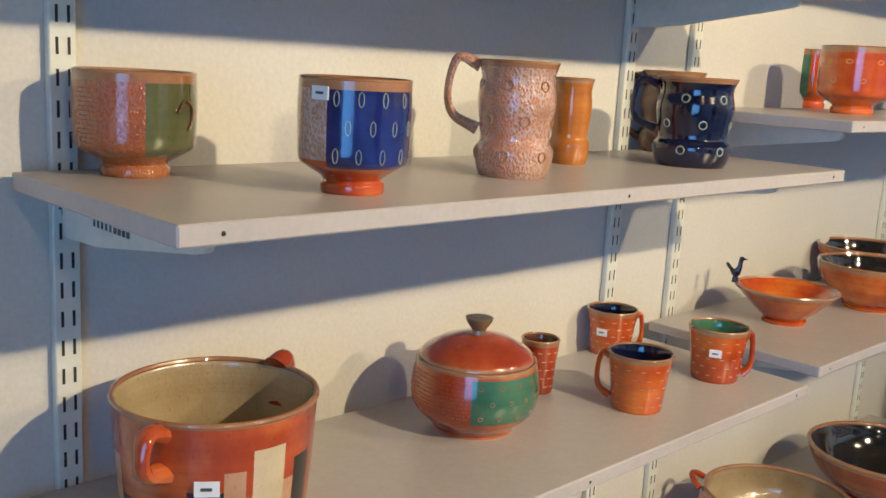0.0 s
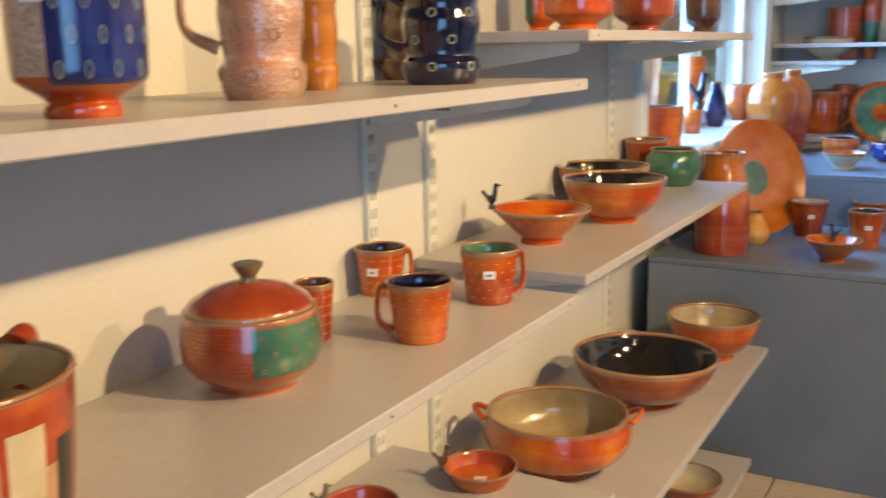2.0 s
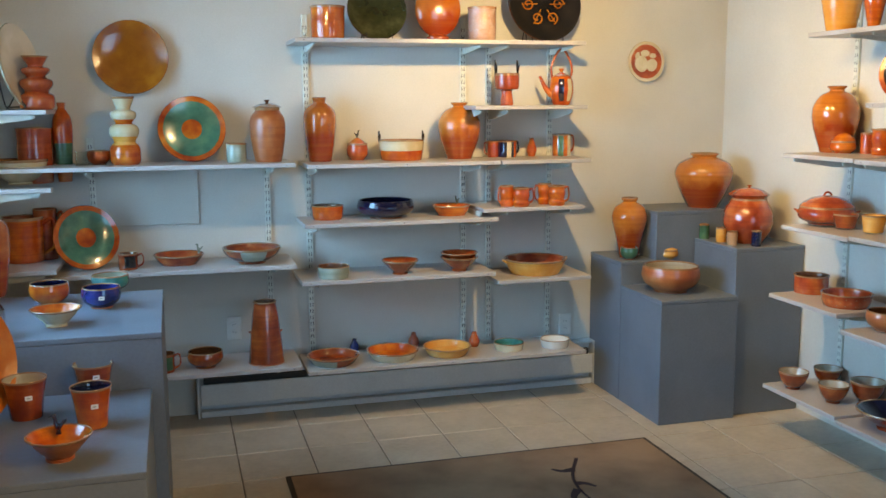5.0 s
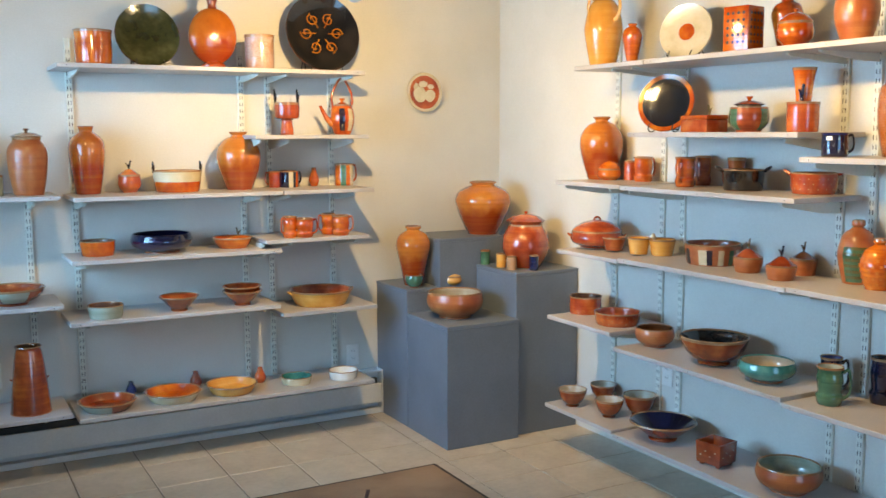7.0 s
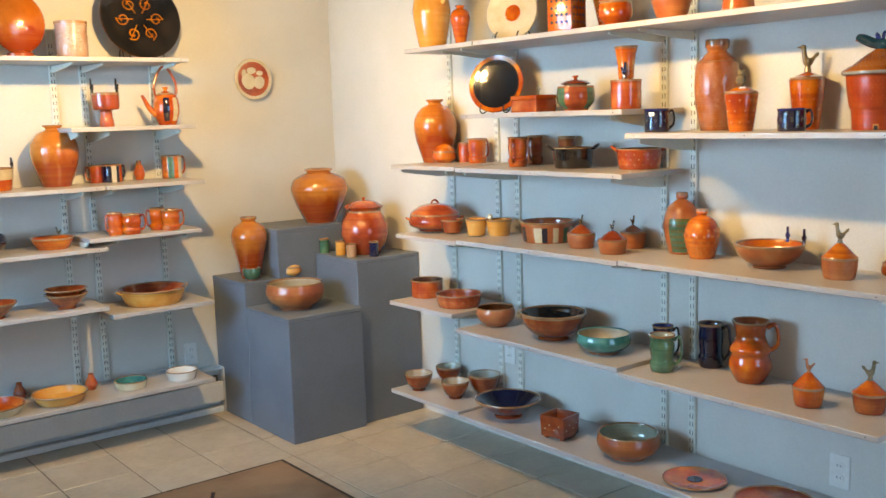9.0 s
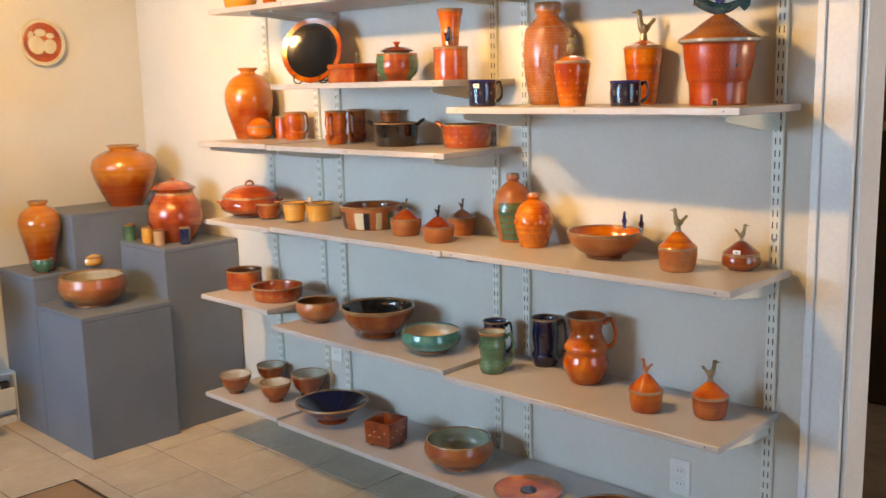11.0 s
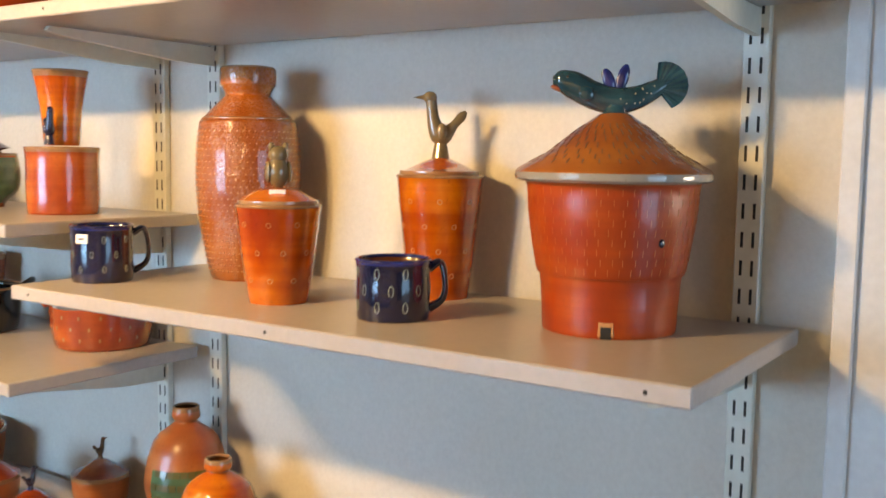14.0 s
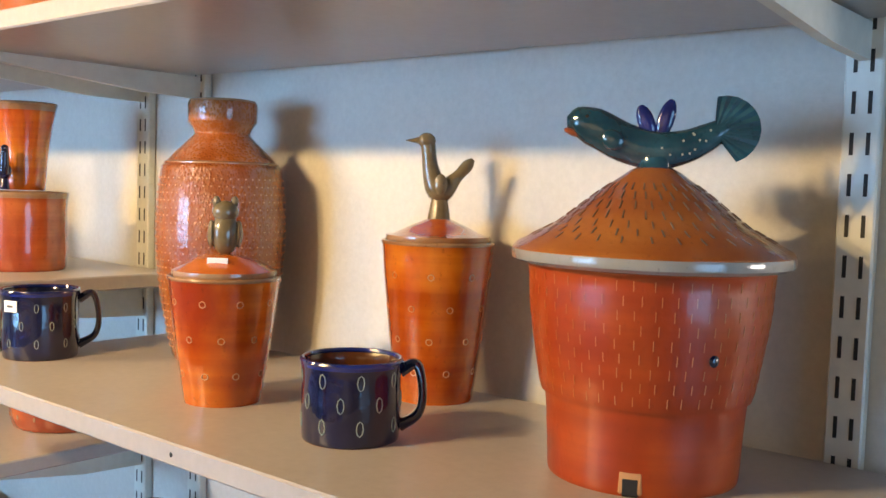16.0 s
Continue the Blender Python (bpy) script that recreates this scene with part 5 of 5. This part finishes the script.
# corner shelves beside the window
plate(0.252, 5.880, 1.481, 0.1780, 72, 10, "celadon", "white", "pale plate on a black wire stand", None, .16, True)
vase(0.336, 5.868, 1.481, 0.0697, 0.220, "red", "brown", "tall stacked orange vase", "gourd")
bowl(0.228, 6.034, 1.160, 0.1159, 0.106, "cream", "yellow", "cream footed bowl", "bowl")
vase(0.285, 6.084, 1.160, 0.0766, 0.240, "red", "brown", "red-orange cylindrical vase", "straight")
vase(0.401, 6.116, 1.160, 0.0440, 0.350, "orange", "brown", "tall slender orange bottle with a green band", "slim_vase", patches=((0, 360, .2, .5, "green"),))
mug(0.216, 6.060, 0.815, 0.0900, 0.197, "orange", "rust", "orange straight-sided crock", "straight")
mug(0.305, 6.108, 0.815, 0.0522, 0.225, "red", "rust", "rust red tall mug", "straight")

# north wall, top shelf
plate(1.824, 6.050, 1.790, 0.1430, 0, 12, "brown", "moss", "dark green glazed plate standing on edge", None, .16, True)
moon_flask(2.109, 5.99, 1.790, 0.112)
plate(2.663, 6.050, 1.790, 0.1912, 0, 12, "brown", "black", "dark brown plate with amber scrolls on a stand", None, .16, True, None, "scrolls")
cup(2.305, 5.916, 1.790, 0.0693, 0.153, "salt_tan", "brown", "speckled cream straight cup", "straight")
bowl(1.570, 5.909, 1.790, 0.0792, 0.142, "orange", "brown", "round orange pot", "straight")

# north wall, short upper shelf
p = bowl(2.465, 6.015, 1.487, 0.0632, 0.153, "red", "brown", "red pedestal pot with two dark upright handles", "goblet_pot")
[part("bird_handle", bird_bm(.05, 1.2), "black", p, "dark bird-shaped handle", True, pose(q * 0.0632 * .9, 0, 0.1529, 0, 0, 90)) for q in (-1, 1)]
teapot(2.754, 6.015, 1.487, 0.0612, 0.142)

# north wall, long shelf
bowl(0.556, 6.005, 1.238, 0.0507, 0.061, "orange", "brown", "small orange bowl", "round_bowl")
vase(0.669, 5.989, 1.238, 0.0660, 0.296, "cream", "brown", "cream and orange gourd-shaped stacked vase", "gourd", patches=((0, 360, 0, .3, "orange"), (0, 360, .3, .4, "yellow"), (0, 360, .6, .68, "orange")))
plate(0.960, 6.080, 1.238, 0.1513, 0, 12, "orange", "green", "orange plate with a green ring and orange centre, on edge", "orange", .14, False, True)
cup(1.150, 5.980, 1.238, 0.0467, 0.085, "celadon", "celadon", "pale green straight cup", "straight")
lidded(1.294, 5.980, 1.238, 0.0809, 0.236, 0.030, "clay", "rim", "tall lidded tan and orange jar", "slim_jar", "knob", "brown", .016, .72)
plate(0.707, 6.155, 1.546, 0.1654, 0, 3, "amber", "amber", "large amber glazed plate hung on the wall", None, .14)
plate(3.287, 6.160, 1.603, 0.1053, 0, 3, "cream", "red", "cream and red plate with painted fruit, hung on the wall", None, .14, False, True, "fruit")
vase(1.549, 6.082, 1.228, 0.0783, 0.300, "flashed", "brown", "tall shouldered orange vase", "slim_vase")
lidded(1.733, 6.108, 1.228, 0.0520, 0.075, 0.032, "red", "orange", "small red jar with a dark bird on its lid", "low_jar", "bird", "black", .035, .95)
p = bowl(1.938, 6.048, 1.228, 0.1119, 0.095, "cream", "tan", "cream and orange basket bowl with dark bird handles", "pan", patches=((0, 360, 0, .45, "orange"),))
[part("bird_handle", bird_bm(.045), "black", p, "dark bird-shaped handle", True, pose(q * 0.1119 * .97, 0, 0.0952 * .95, 0, 0, 90)) for q in (-1, 1)]
vase(2.233, 6.055, 1.228, 0.1052, 0.272, "flashed", "brown", "round shouldered orange vase with a short neck", "round_vase")
mug(2.435, 6.129, 1.228, 0.0312, 0.079, "red", "brown", "small red mug", "straight", side=150)
mug(2.500, 6.109, 1.228, 0.0510, 0.081, "navy", "brown", "navy and cream patterned mug", "straight", side=20, patches=((250, 275, 0, 1, "cream"), (300, 320, 0, 1, "orange")))
cup(2.644, 6.134, 1.228, 0.0258, 0.092, "orange", "brown", "tiny orange bottle cup", "pear")
mug(2.799, 6.111, 1.228, 0.0488, 0.110, "orange", "brown", "mug with green and orange panels", "straight", side=10, patches=((225, 265, 0, 1, "green"), (290, 330, 0, 1, "cream")))

# north wall, third row
bowl(1.566, 6.015, 0.957, 0.0782, 0.065, "orange", "brown", "straight-sided orange bowl", "pan")
bowl(1.843, 5.992, 0.957, 0.1386, 0.083, "navy", "navy", "wide dark blue bowl", "round_bowl", rim="navy")
p = dish(2.174, 5.994, 0.957, 0.0938, 0.049, "orange", "orange", "shallow orange dish with a bird", "dish")
add_bird(p, 0.0938*.5, 0.0938*.7, 0.0486, .035, "olivebird", 180)
mug(2.426, 5.898, 1.000, 0.0355, 0.100, "orange", "brown", "waisted orange mug with a strap handle", "waist_mug", side=200)
mug(2.492, 5.874, 1.000, 0.0436, 0.090, "orange", "brown", "waisted orange mug with a strap handle", "waist_mug", side=0)
mug(2.641, 5.942, 1.000, 0.0362, 0.102, "orange", "brown", "waisted orange mug with a strap handle", "waist_mug", side=180)
mug(2.678, 5.874, 1.000, 0.0440, 0.096, "orange", "brown", "waisted orange mug with a strap handle", "waist_mug", side=0)

# north wall, fourth row
mug(0.657, 5.945, 0.775, 0.0436, 0.071, "rust", "brown", "rust mug with a dark panel", "straight", side=0, patches=((250, 320, .1, .9, "black"),))
plate(0.480, 6.000, 0.775, 0.1446, 22, 14, "orange", "green", "orange plate with a green ring standing on edge", "orange", .14, False, True)
p = bowl(0.876, 6.031, 0.775, 0.1136, 0.044, "red", "red", "shallow red bowl on three legs with a bird", "dish")
add_bird(p, 0.1136 * .8, 0, 0.0442, .04, "celadon", 180)
bowl(1.202, 5.965, 0.775, 0.1348, 0.070, "rust", "rust", "wide rust bowl with grey brushwork", "bowl", patches=((240, 300, .2, .9, "celadon"),))
bowl(1.571, 5.907, 0.692, 0.0773, 0.056, "celadon", "brown", "grey-green straight bowl", "pan")
bowl(1.895, 5.920, 0.692, 0.0895, 0.067, "rust", "rust", "rust red bowl", "cone_bowl")
bowl(2.192, 5.924, 0.692, 0.0935, 0.067, "rust", "rust", "rust red bowl under a second one", "cone_bowl")
bowl(2.192, 5.924, 0.720, 0.0916, 0.061, "rust", "rust", "rust red bowl stacked in another bowl", "cone_bowl")
p = bowl(2.614, 5.996, 0.647, 0.1595, 0.072, "yellow", "rust", "large yellow oval baking dish with lug handles", "pie_dish")
add_ears(p, 0.1595 * .98, 0.0720 * .82, .022, "yellow", (0, 180))

# north wall, bottom row
mug(0.791, 5.925, 0.298, 0.0472, 0.083, "red", "brown", "red mug with a dark panel", "straight", side=0, patches=((250, 320, .1, .9, "green"),))
bowl(0.973, 5.957, 0.298, 0.0826, 0.074, "rust", "brown", "rust brown bowl", "round_bowl")
p = vase(1.252, 5.955, 0.298, 0.0836, 0.291, "rust", "brown", "tall tapering rust brown vase with small lugs", "tall_cone")
add_ears(p, 0.0836 * .82, 0.2909 * .5, .012, "rust", (0, 180))
dish(1.568, 5.956, 0.268, 0.1261, 0.039, "rust", "rust", "shallow rust pie dish", "pie_dish", patches=((180, 270, 0, .9, "celadon"),))
figure_bottle(1.705, 6.134, 0.268, 0.0257, 0.063, "blue")
dish(1.861, 5.958, 0.268, 0.1278, 0.042, "cream", "orange", "shallow orange pie dish with a pale rim", "pie_dish")
figure_bottle(2.010, 6.131, 0.268, 0.0289, 0.075, "red")
dish(2.137, 5.954, 0.268, 0.1208, 0.043, "yellow", "yellow", "shallow yellow pie dish", "pie_dish")
figure_bottle(2.311, 6.060, 0.268, 0.0289, 0.074, "red")
dish(2.461, 5.951, 0.268, 0.0769, 0.038, "cream", "teal", "small dish with a teal interior", "pan")
dish(2.703, 5.934, 0.268, 0.0745, 0.042, "white", "white", "small white dish", "pan")

# corner pedestals
vase(3.110, 5.945, 0.710, 0.0906, 0.306, "flashed", "brown", "shouldered orange vase with a collar neck", "vase")
cup(3.078, 5.875, 0.710, 0.0460, 0.062, "green", "teal", "small green cup", "round_bowl")
lidded(3.280, 5.843, 0.710, 0.0527, 0.042, 0.030, "yellow", "yellow", "small yellow jar with a bird on its lid", "low_jar", "bird", "brown", .035, .95)
bowl(3.163, 5.600, 0.594, 0.1389, 0.124, "clay", "bone", "wide orange and cream footed bowl", "round_bowl")
vase(3.533, 5.949, 0.955, 0.1490, 0.277, "flashed", "brown", "large round orange vase with a rolled lip", "big_vase")
lidded(3.576, 5.598, 0.815, 0.1216, 0.212, 0.058, "red", "red", "round banded orange jar with a domed lid", "round_jar", "knob", "red", .014, .7)
cup(3.442, 5.774, 0.815, 0.0264, 0.072, "green", "brown", "tiny green cup", "straight")
cup(3.456, 5.641, 0.815, 0.0259, 0.069, "yellow", "brown", "tiny yellow cup", "straight")
cup(3.455, 5.540, 0.815, 0.0254, 0.065, "tan", "brown", "tiny tan cup", "straight")
cup(3.539, 5.467, 0.815, 0.0240, 0.074, "navy", "brown", "tiny navy cup", "straight")

# east wall, top shelf
p = vase(3.512, 4.910, 1.780, 0.0814, 0.328, "yellow", "brown", "yellow two-handled bottle vase", "flask")
add_handle(p, "flask", 0.0814, 0.3281, "yellow", 90, .55, .9, .5, .1)
add_handle(p, "flask", 0.0814, 0.3281, "yellow", 270, .55, .9, .5, .1)
vase(3.472, 4.669, 1.780, 0.0409, 0.152, "orange", "brown", "small orange vase", "vase")
plate(3.620, 4.509, 1.780, 0.1124, -68, 10, "cream", "cream", "cream plate with an orange centre on a wire stand", "orange", .14, True)
perforated_box(3.501, 4.095, 1.780, 0.0702, 0.157)
lidded(3.491, 3.853, 1.780, 0.0602, 0.074, 0.038, "orange", "orange", "orange jar with a pointed lid", "low_jar", "knob", "orange", .012, .95)
vase(3.499, 3.620, 1.780, 0.0678, 0.165, "clay", "brown", "round orange and grey vase", "jar")
vase(3.480, 3.354, 1.780, 0.0492, 0.146, "red", "brown", "ribbed red conical vase", "tall_cone")
vase(3.619, 4.005, 1.780, 0.0548, 0.187, "orange", "brown", "orange vase with a narrow neck", "vase")

# east wall, second row
plate(3.630, 4.630, 1.494, 0.1212, -62, 12, "orange", "black", "black glazed plate with an orange rim on a wire stand", None, .12, True, True)
rect_box(3.619, 4.403, 1.494, 0.0955, 0.067)
lidded(3.619, 4.168, 1.494, 0.0734, 0.091, 0.026, "red", "red", "squat jar with green panels and a small lid", "low_jar", "knob", "orange", .016, .6, turn=-136, patches=((40, 90, .1, .95, "green"), (-90, -40, .1, .95, "green")))
cup(3.619, 3.918, 1.494, 0.0570, 0.103, "red", "brown", "carved red cylinder pot under a flared cup", "straight")
q = cup(3.619, 3.918, 1.601, 0.0422, 0.115, "orange", "brown", "flared orange cup stacked on a pot", "flare")
add_bird(q, -0.040, -0.026, 0.002, .05, "navy", 250)

# east wall, third row
vase(3.666, 5.107, 1.276, 0.1007, 0.287, "flashed", "brown", "round orange vase with a narrow neck", "round_vase")
lidded(3.655, 5.035, 1.276, 0.0548, 0.048, 0.042, "orange", "orange", "small orange jar with a pointed lid", "low_jar", "knob", "olivebird", .012, .95)
mug(3.691, 4.841, 1.276, 0.0430, 0.109, "orange", "brown", "orange pitcher with a figure handle", "waist_mug", side=0)
mug(3.732, 4.973, 1.276, 0.0339, 0.088, "red", "brown", "small red mug", "straight", side=0)
mug(3.589, 4.467, 1.276, 0.0416, 0.118, "orange", "brown", "orange tankard with a handle", "waist_mug", side=200)
mug(3.730, 4.516, 1.276, 0.0357, 0.119, "rust", "brown", "rust red tankard", "waist_mug", side=200)
p = bowl(3.622, 4.189, 1.276, 0.0809, 0.077, "black", "black", "black fluted basket bowl with rope handles", "pan")
add_ears(p, 0.0809 * .95, 0.0768 * .95, .030, "black", (-226, -46))
cup(3.729, 4.328, 1.276, 0.0366, 0.116, "rust", "brown", "rust cup behind the black basket")
p = bowl(3.681, 3.910, 1.276, 0.0848, 0.073, "red", "red", "red dotted basket bowl with rope handles", "pan")
add_ears(p, 0.0848 * .95, 0.0727 * .95, .028, "red", (-230, -50))
part("stamped_pattern", marks_bm("pan", 0.0848, 0.0727, 3, 16, .25, .75, .0016, .003), "rim", p, "pale dots")

# east wall, fourth row
p = lidded(3.601, 5.047, 0.972, 0.1206, 0.072, 0.052, "red", "red", "wide red casserole with a loop-handled lid", "low_jar", "loop", "red", .022, .95)
add_ears(p, 0.1206 * .98, 0.0717 * .7, .02, "red", (-218, -38))
cup(3.591, 4.910, 0.972, 0.0536, 0.057, "rust", "rust", "small rust bowl", "dish")
cup(3.597, 4.749, 0.972, 0.0495, 0.070, "yellow", "yellow", "small yellow twin pot joined by an owl", "cup")
p = cup(3.652, 4.663, 0.972, 0.0588, 0.068, "yellow", "yellow", "small yellow twin pot", "cup")
part("owl_handle", ball(0, 0.0588, 0.0680, .012, .012, .022), "cream", p, "small owl figure")
bowl(3.653, 4.366, 0.972, 0.1129, 0.081, "clay", "rust", "wide rust bowl with blue and cream brush strokes", "pan", turn=-135, seg=60, patches=((-70, -55, .05, .8, "navy"), (-30, -15, .05, .8, "cream"), (-10, 0, .05, .8, "navy"), (12, 26, .05, .8, "cream"), (34, 46, .05, .8, "green"), (52, 66, .05, .8, "cream")))
lidded(3.599, 4.128, 0.972, 0.0543, 0.052, 0.037, "clay", "rust", "small rust jar with a bird on its lid", "straight_jar", "bird", "olivebird", .034, 1.0, turn=0)
lidded(3.558, 3.933, 0.972, 0.0536, 0.047, 0.037, "clay", "rust", "small rust jar with a bird on its lid", "straight_jar", "bird", "navy", .034, 1.0, turn=0)
lidded(3.717, 3.973, 0.972, 0.0491, 0.056, 0.030, "clay", "rust", "small rust jar with a bird on its lid", "straight_jar", "bird", "brown", .034, 1.0, turn=0)
p = vase(3.701, 3.732, 0.975, 0.0647, 0.218, "clay", "brown", "brown flask vase with green glaze and dimples", "flask", turn=-142, patches=((-44, 44, .08, .62, "green"),))
part("stamped_pattern", marks_bm("flask", 0.0647, 0.218, 6, 8, .12, .58, .005, .005, -40, 40, lift=.0016), "olive", p, "rows of raised green berries")
p = vase(3.656, 3.612, 0.975, 0.0607, 0.168, "orange", "brown", "orange flask vase with round dimples", "flask")
part("stamped_pattern", marks_bm("flask", 0.0607, 0.1683, 5, 14, .12, .6, .0045, .005), "peach", p, "round dimples")
p = bowl(3.636, 3.335, 0.975, 0.1106, 0.076, "clay", "orange", "wide orange bowl with two blue birds on its rim", "bowl")
add_bird(p, 0.1106 * .95 * math.cos(radians(-149+150)), 0.1106 * .95 * math.sin(radians(-149+150)), 0.0761 * .95, .045, "blue", -149)
add_bird(p, 0.1106 * .97 * math.cos(radians(-149+105)), 0.1106 * .97 * math.sin(radians(-149+105)), 0.0761 * .95, .045, "navy", -149)
lidded(3.589, 3.069, 0.975, 0.0522, 0.058, 0.049, "clay", "orange", "orange house-shaped jar with a bird on its conical lid", "straight_jar", "bird", "olivebird", .055, 1.0, -244)
p = lidded(3.697, 2.941, 0.975, 0.0514, 0.040, 0.037, "rust", "rust", "rust jar with a long-tailed bird on its lid", "low_jar", "bird", "olivebird", .042, .95, -68)
add_tag(p, 0.0514 * .9, 0.0400 + .012, -158-10)

# east wall, fifth row
bowl(3.616, 5.146, 0.647, 0.0783, 0.080, "red", "brown", "banded red straight bowl", "straight")
p = bowl(3.576, 4.859, 0.647, 0.1043, 0.055, "red", "rust", "squared red bowl with pale dots", "pan")
part("stamped_pattern", marks_bm("pan", 0.1043, 0.0552, 3, 16, .25, .75, .002, .002), "rim", p, "pale dots")
bowl(3.590, 4.626, 0.592, 0.0830, 0.078, "clay", "brown", "round orange and grey bowl", "round_bowl")
bowl(3.591, 4.280, 0.592, 0.1340, 0.106, "rust", "black", "large rust bowl with a dark glossy interior", "bowl")
bowl(3.566, 3.988, 0.592, 0.1039, 0.071, "teal", "bone", "teal carved bowl", "round_bowl", rim="teal")
mug(3.667, 3.790, 0.576, 0.0395, 0.131, "navy", "blue", "blue waisted mug", "waist_mug", side=-50)
mug(3.554, 3.702, 0.576, 0.0450, 0.130, "green", "celadon", "dark green waisted mug with a handle", "waist_mug", side=-50)
mug(3.721, 3.620, 0.576, 0.0450, 0.157, "navy", "navy", "dark blue waisted mug", "waist_mug", side=-54)
p = vase(3.659, 3.416, 0.576, 0.0729, 0.206, "orange", "rust", "large orange pitcher with a spout and strap handle", "pitcher")
add_handle(p, "pitcher", 0.0729, 0.2059, "orange", -57, .5, .9, .5, .09)
lidded(3.553, 3.139, 0.576, 0.0474, 0.055, 0.049, "orange", "orange", "orange jar with a pointed lid and bird knob", "straight_jar", "bird", "clay", .04, 1.0, -242)
lidded(3.622, 2.981, 0.576, 0.0494, 0.055, 0.042, "rust", "orange", "orange jar with a bird on its pointed lid", "straight_jar", "bird", "olivebird", .055, 1.0, -67)

# east wall, bottom row
bowl(3.512, 5.097, 0.222, 0.0668, 0.079, "rust", "bone", "small rust bowl with a pale interior", "bowl")
bowl(3.703, 5.110, 0.222, 0.0630, 0.074, "rust", "bone", "small rust bowl with a pale interior", "bowl")
bowl(3.552, 4.875, 0.222, 0.0644, 0.079, "rust", "bone", "small rust bowl with a pale interior", "bowl")
bowl(3.691, 4.832, 0.222, 0.0754, 0.092, "rust", "bone", "small rust bowl with a pale interior", "bowl")
dish(3.571, 4.540, 0.212, 0.1404, 0.076, "red", "navy", "wide red dish with a dark blue interior", "cone_bowl")
square_pot(3.540, 4.200, 0.212, 0.0740, 0.095)
bowl(3.569, 3.871, 0.212, 0.1172, 0.093, "clay", "celadon", "round orange bowl with a grey interior", "round_bowl")
p = dish(3.548, 3.555, 0.212, 0.1098, 0.011, "orange", "orange", "flat orange plate with a dark blue centre", "dish")
part("glaze_pool", lathe([(0, 0.0092), (0.026, 0.0092), (0.027, 0.006), (0, 0.006)], 28), "navy", p, "dark blue dot in the centre")
dish(3.562, 3.254, 0.212, 0.1306, 0.017, "orange", "rust", "flat rust plate", "dish")

# east wall, near bay, the large jars
p = vase(3.691, 3.581, 1.413, 0.0752, 0.301, "salt", "brown", "tall orange bottle vase with a collared neck and dimples", "bottle")
part("stamped_pattern", marks_bm("bottle", 0.0752, 0.3012, 24, 52, .05, .70, .0008, .0008), "pale", p, "rows of pressed dots")
part("neck_ring", lathe([(0.0752 * .85, 0), (0.0752 * .885, .0015), (0.0752 * .885, .003), (0.0752 * .85, .0045)], 40), "rim", p, "", True, pose(0, 0, 0.3012 * .752))
p = lidded(3.551, 3.389, 1.413, 0.0531, 0.118, 0.022, "orange", "orange", "tapered orange jar with an owl on its lid", "taper_jar", "owl", "olivebird", .042, .93, -127+90)
part("stamped_pattern", marks_bm("taper_jar", 0.0531, 0.1181, 3, 9, .25, .82, .003, .003, ring=True), "pale", p, "small pressed diamonds")
add_tag(p, 0.0531 * .6, 0.1181 + .014, -127-12)
p = mug(3.536, 3.711, 1.413, 0.0433, 0.077, "navy", "navy", "dark blue mug with small stamped marks", "straight", side=-27, out=.5, rim="blue")
part("stamped_pattern", marks_bm("straight", 0.0433, 0.0767, 3, 8, .25, .78, .0022, .005, ring=True), "celadon", p, "small stamped ovals")
add_tag(p, 0.0433 * .97, 0.0767 * .8, -117-48)
p = mug(3.544, 3.208, 1.413, 0.0427, 0.066, "navy", "brown", "dark blue mug with stamped ovals and a loop handle", "straight", side=-45, out=.42, rim="blue")
part("stamped_pattern", marks_bm("straight", 0.0427, 0.0662, 3, 8, .25, .8, .0028, .0062, ring=True), "celadon", p, "stamped ovals")
p = lidded(3.710, 3.259, 1.413, 0.0564, 0.155, 0.024, "orange", "orange", "tall tapered orange jar with a bird on its lid", "taper_jar", "bird", "olivebird", .074, .93, -230)
part("stamped_pattern", marks_bm("taper_jar", 0.0564, 0.1554, 4, 8, .2, .8, .003, .003, ring=True), "pale", p, "small pressed diamonds")
house_jar(3.637, 2.989, 1.413, 0.0999, 0.159, 0.070, -152)
# clear glass pieces among the pots


def glass_box(x, y, z, w, h, turn=0.0):
    p = thing("glass_box", x, y, z, "small clear open glass box beside the pots", "box", turn)
    part("glass_wall", hollow_box(w, w, h, 0.005), "glass", p, "", False)
    return p


glass_box(0.30, 4.62, 0.803, 0.05, 0.09, 15)
glass_box(0.52, 6.02, 1.239, 0.065, 0.06, 5)

# ---------------------------------------------------------------- floor tiles
TILE = 0.308
tm = box_bm(-0.1515, -0.1515, -0.0055, 0.1515, 0.1515, 0.0, 0.0025)
tile_mesh = bpy.data.meshes.new("floor_tile")
tm.to_mesh(tile_mesh)
tm.free()
tile_mesh.materials.append(MATS["tile"])
for i in range(13):
    for j in range(23):
        cx, cy = 0.002 + i * TILE, 6.03 - j * TILE
        if cx > XR - 0.02:
            continue
        o = new("floor_tile", tile_mesh)
        o.parent = floor
        o.location = (cx, cy, random.uniform(-0.0006, 0.0004))
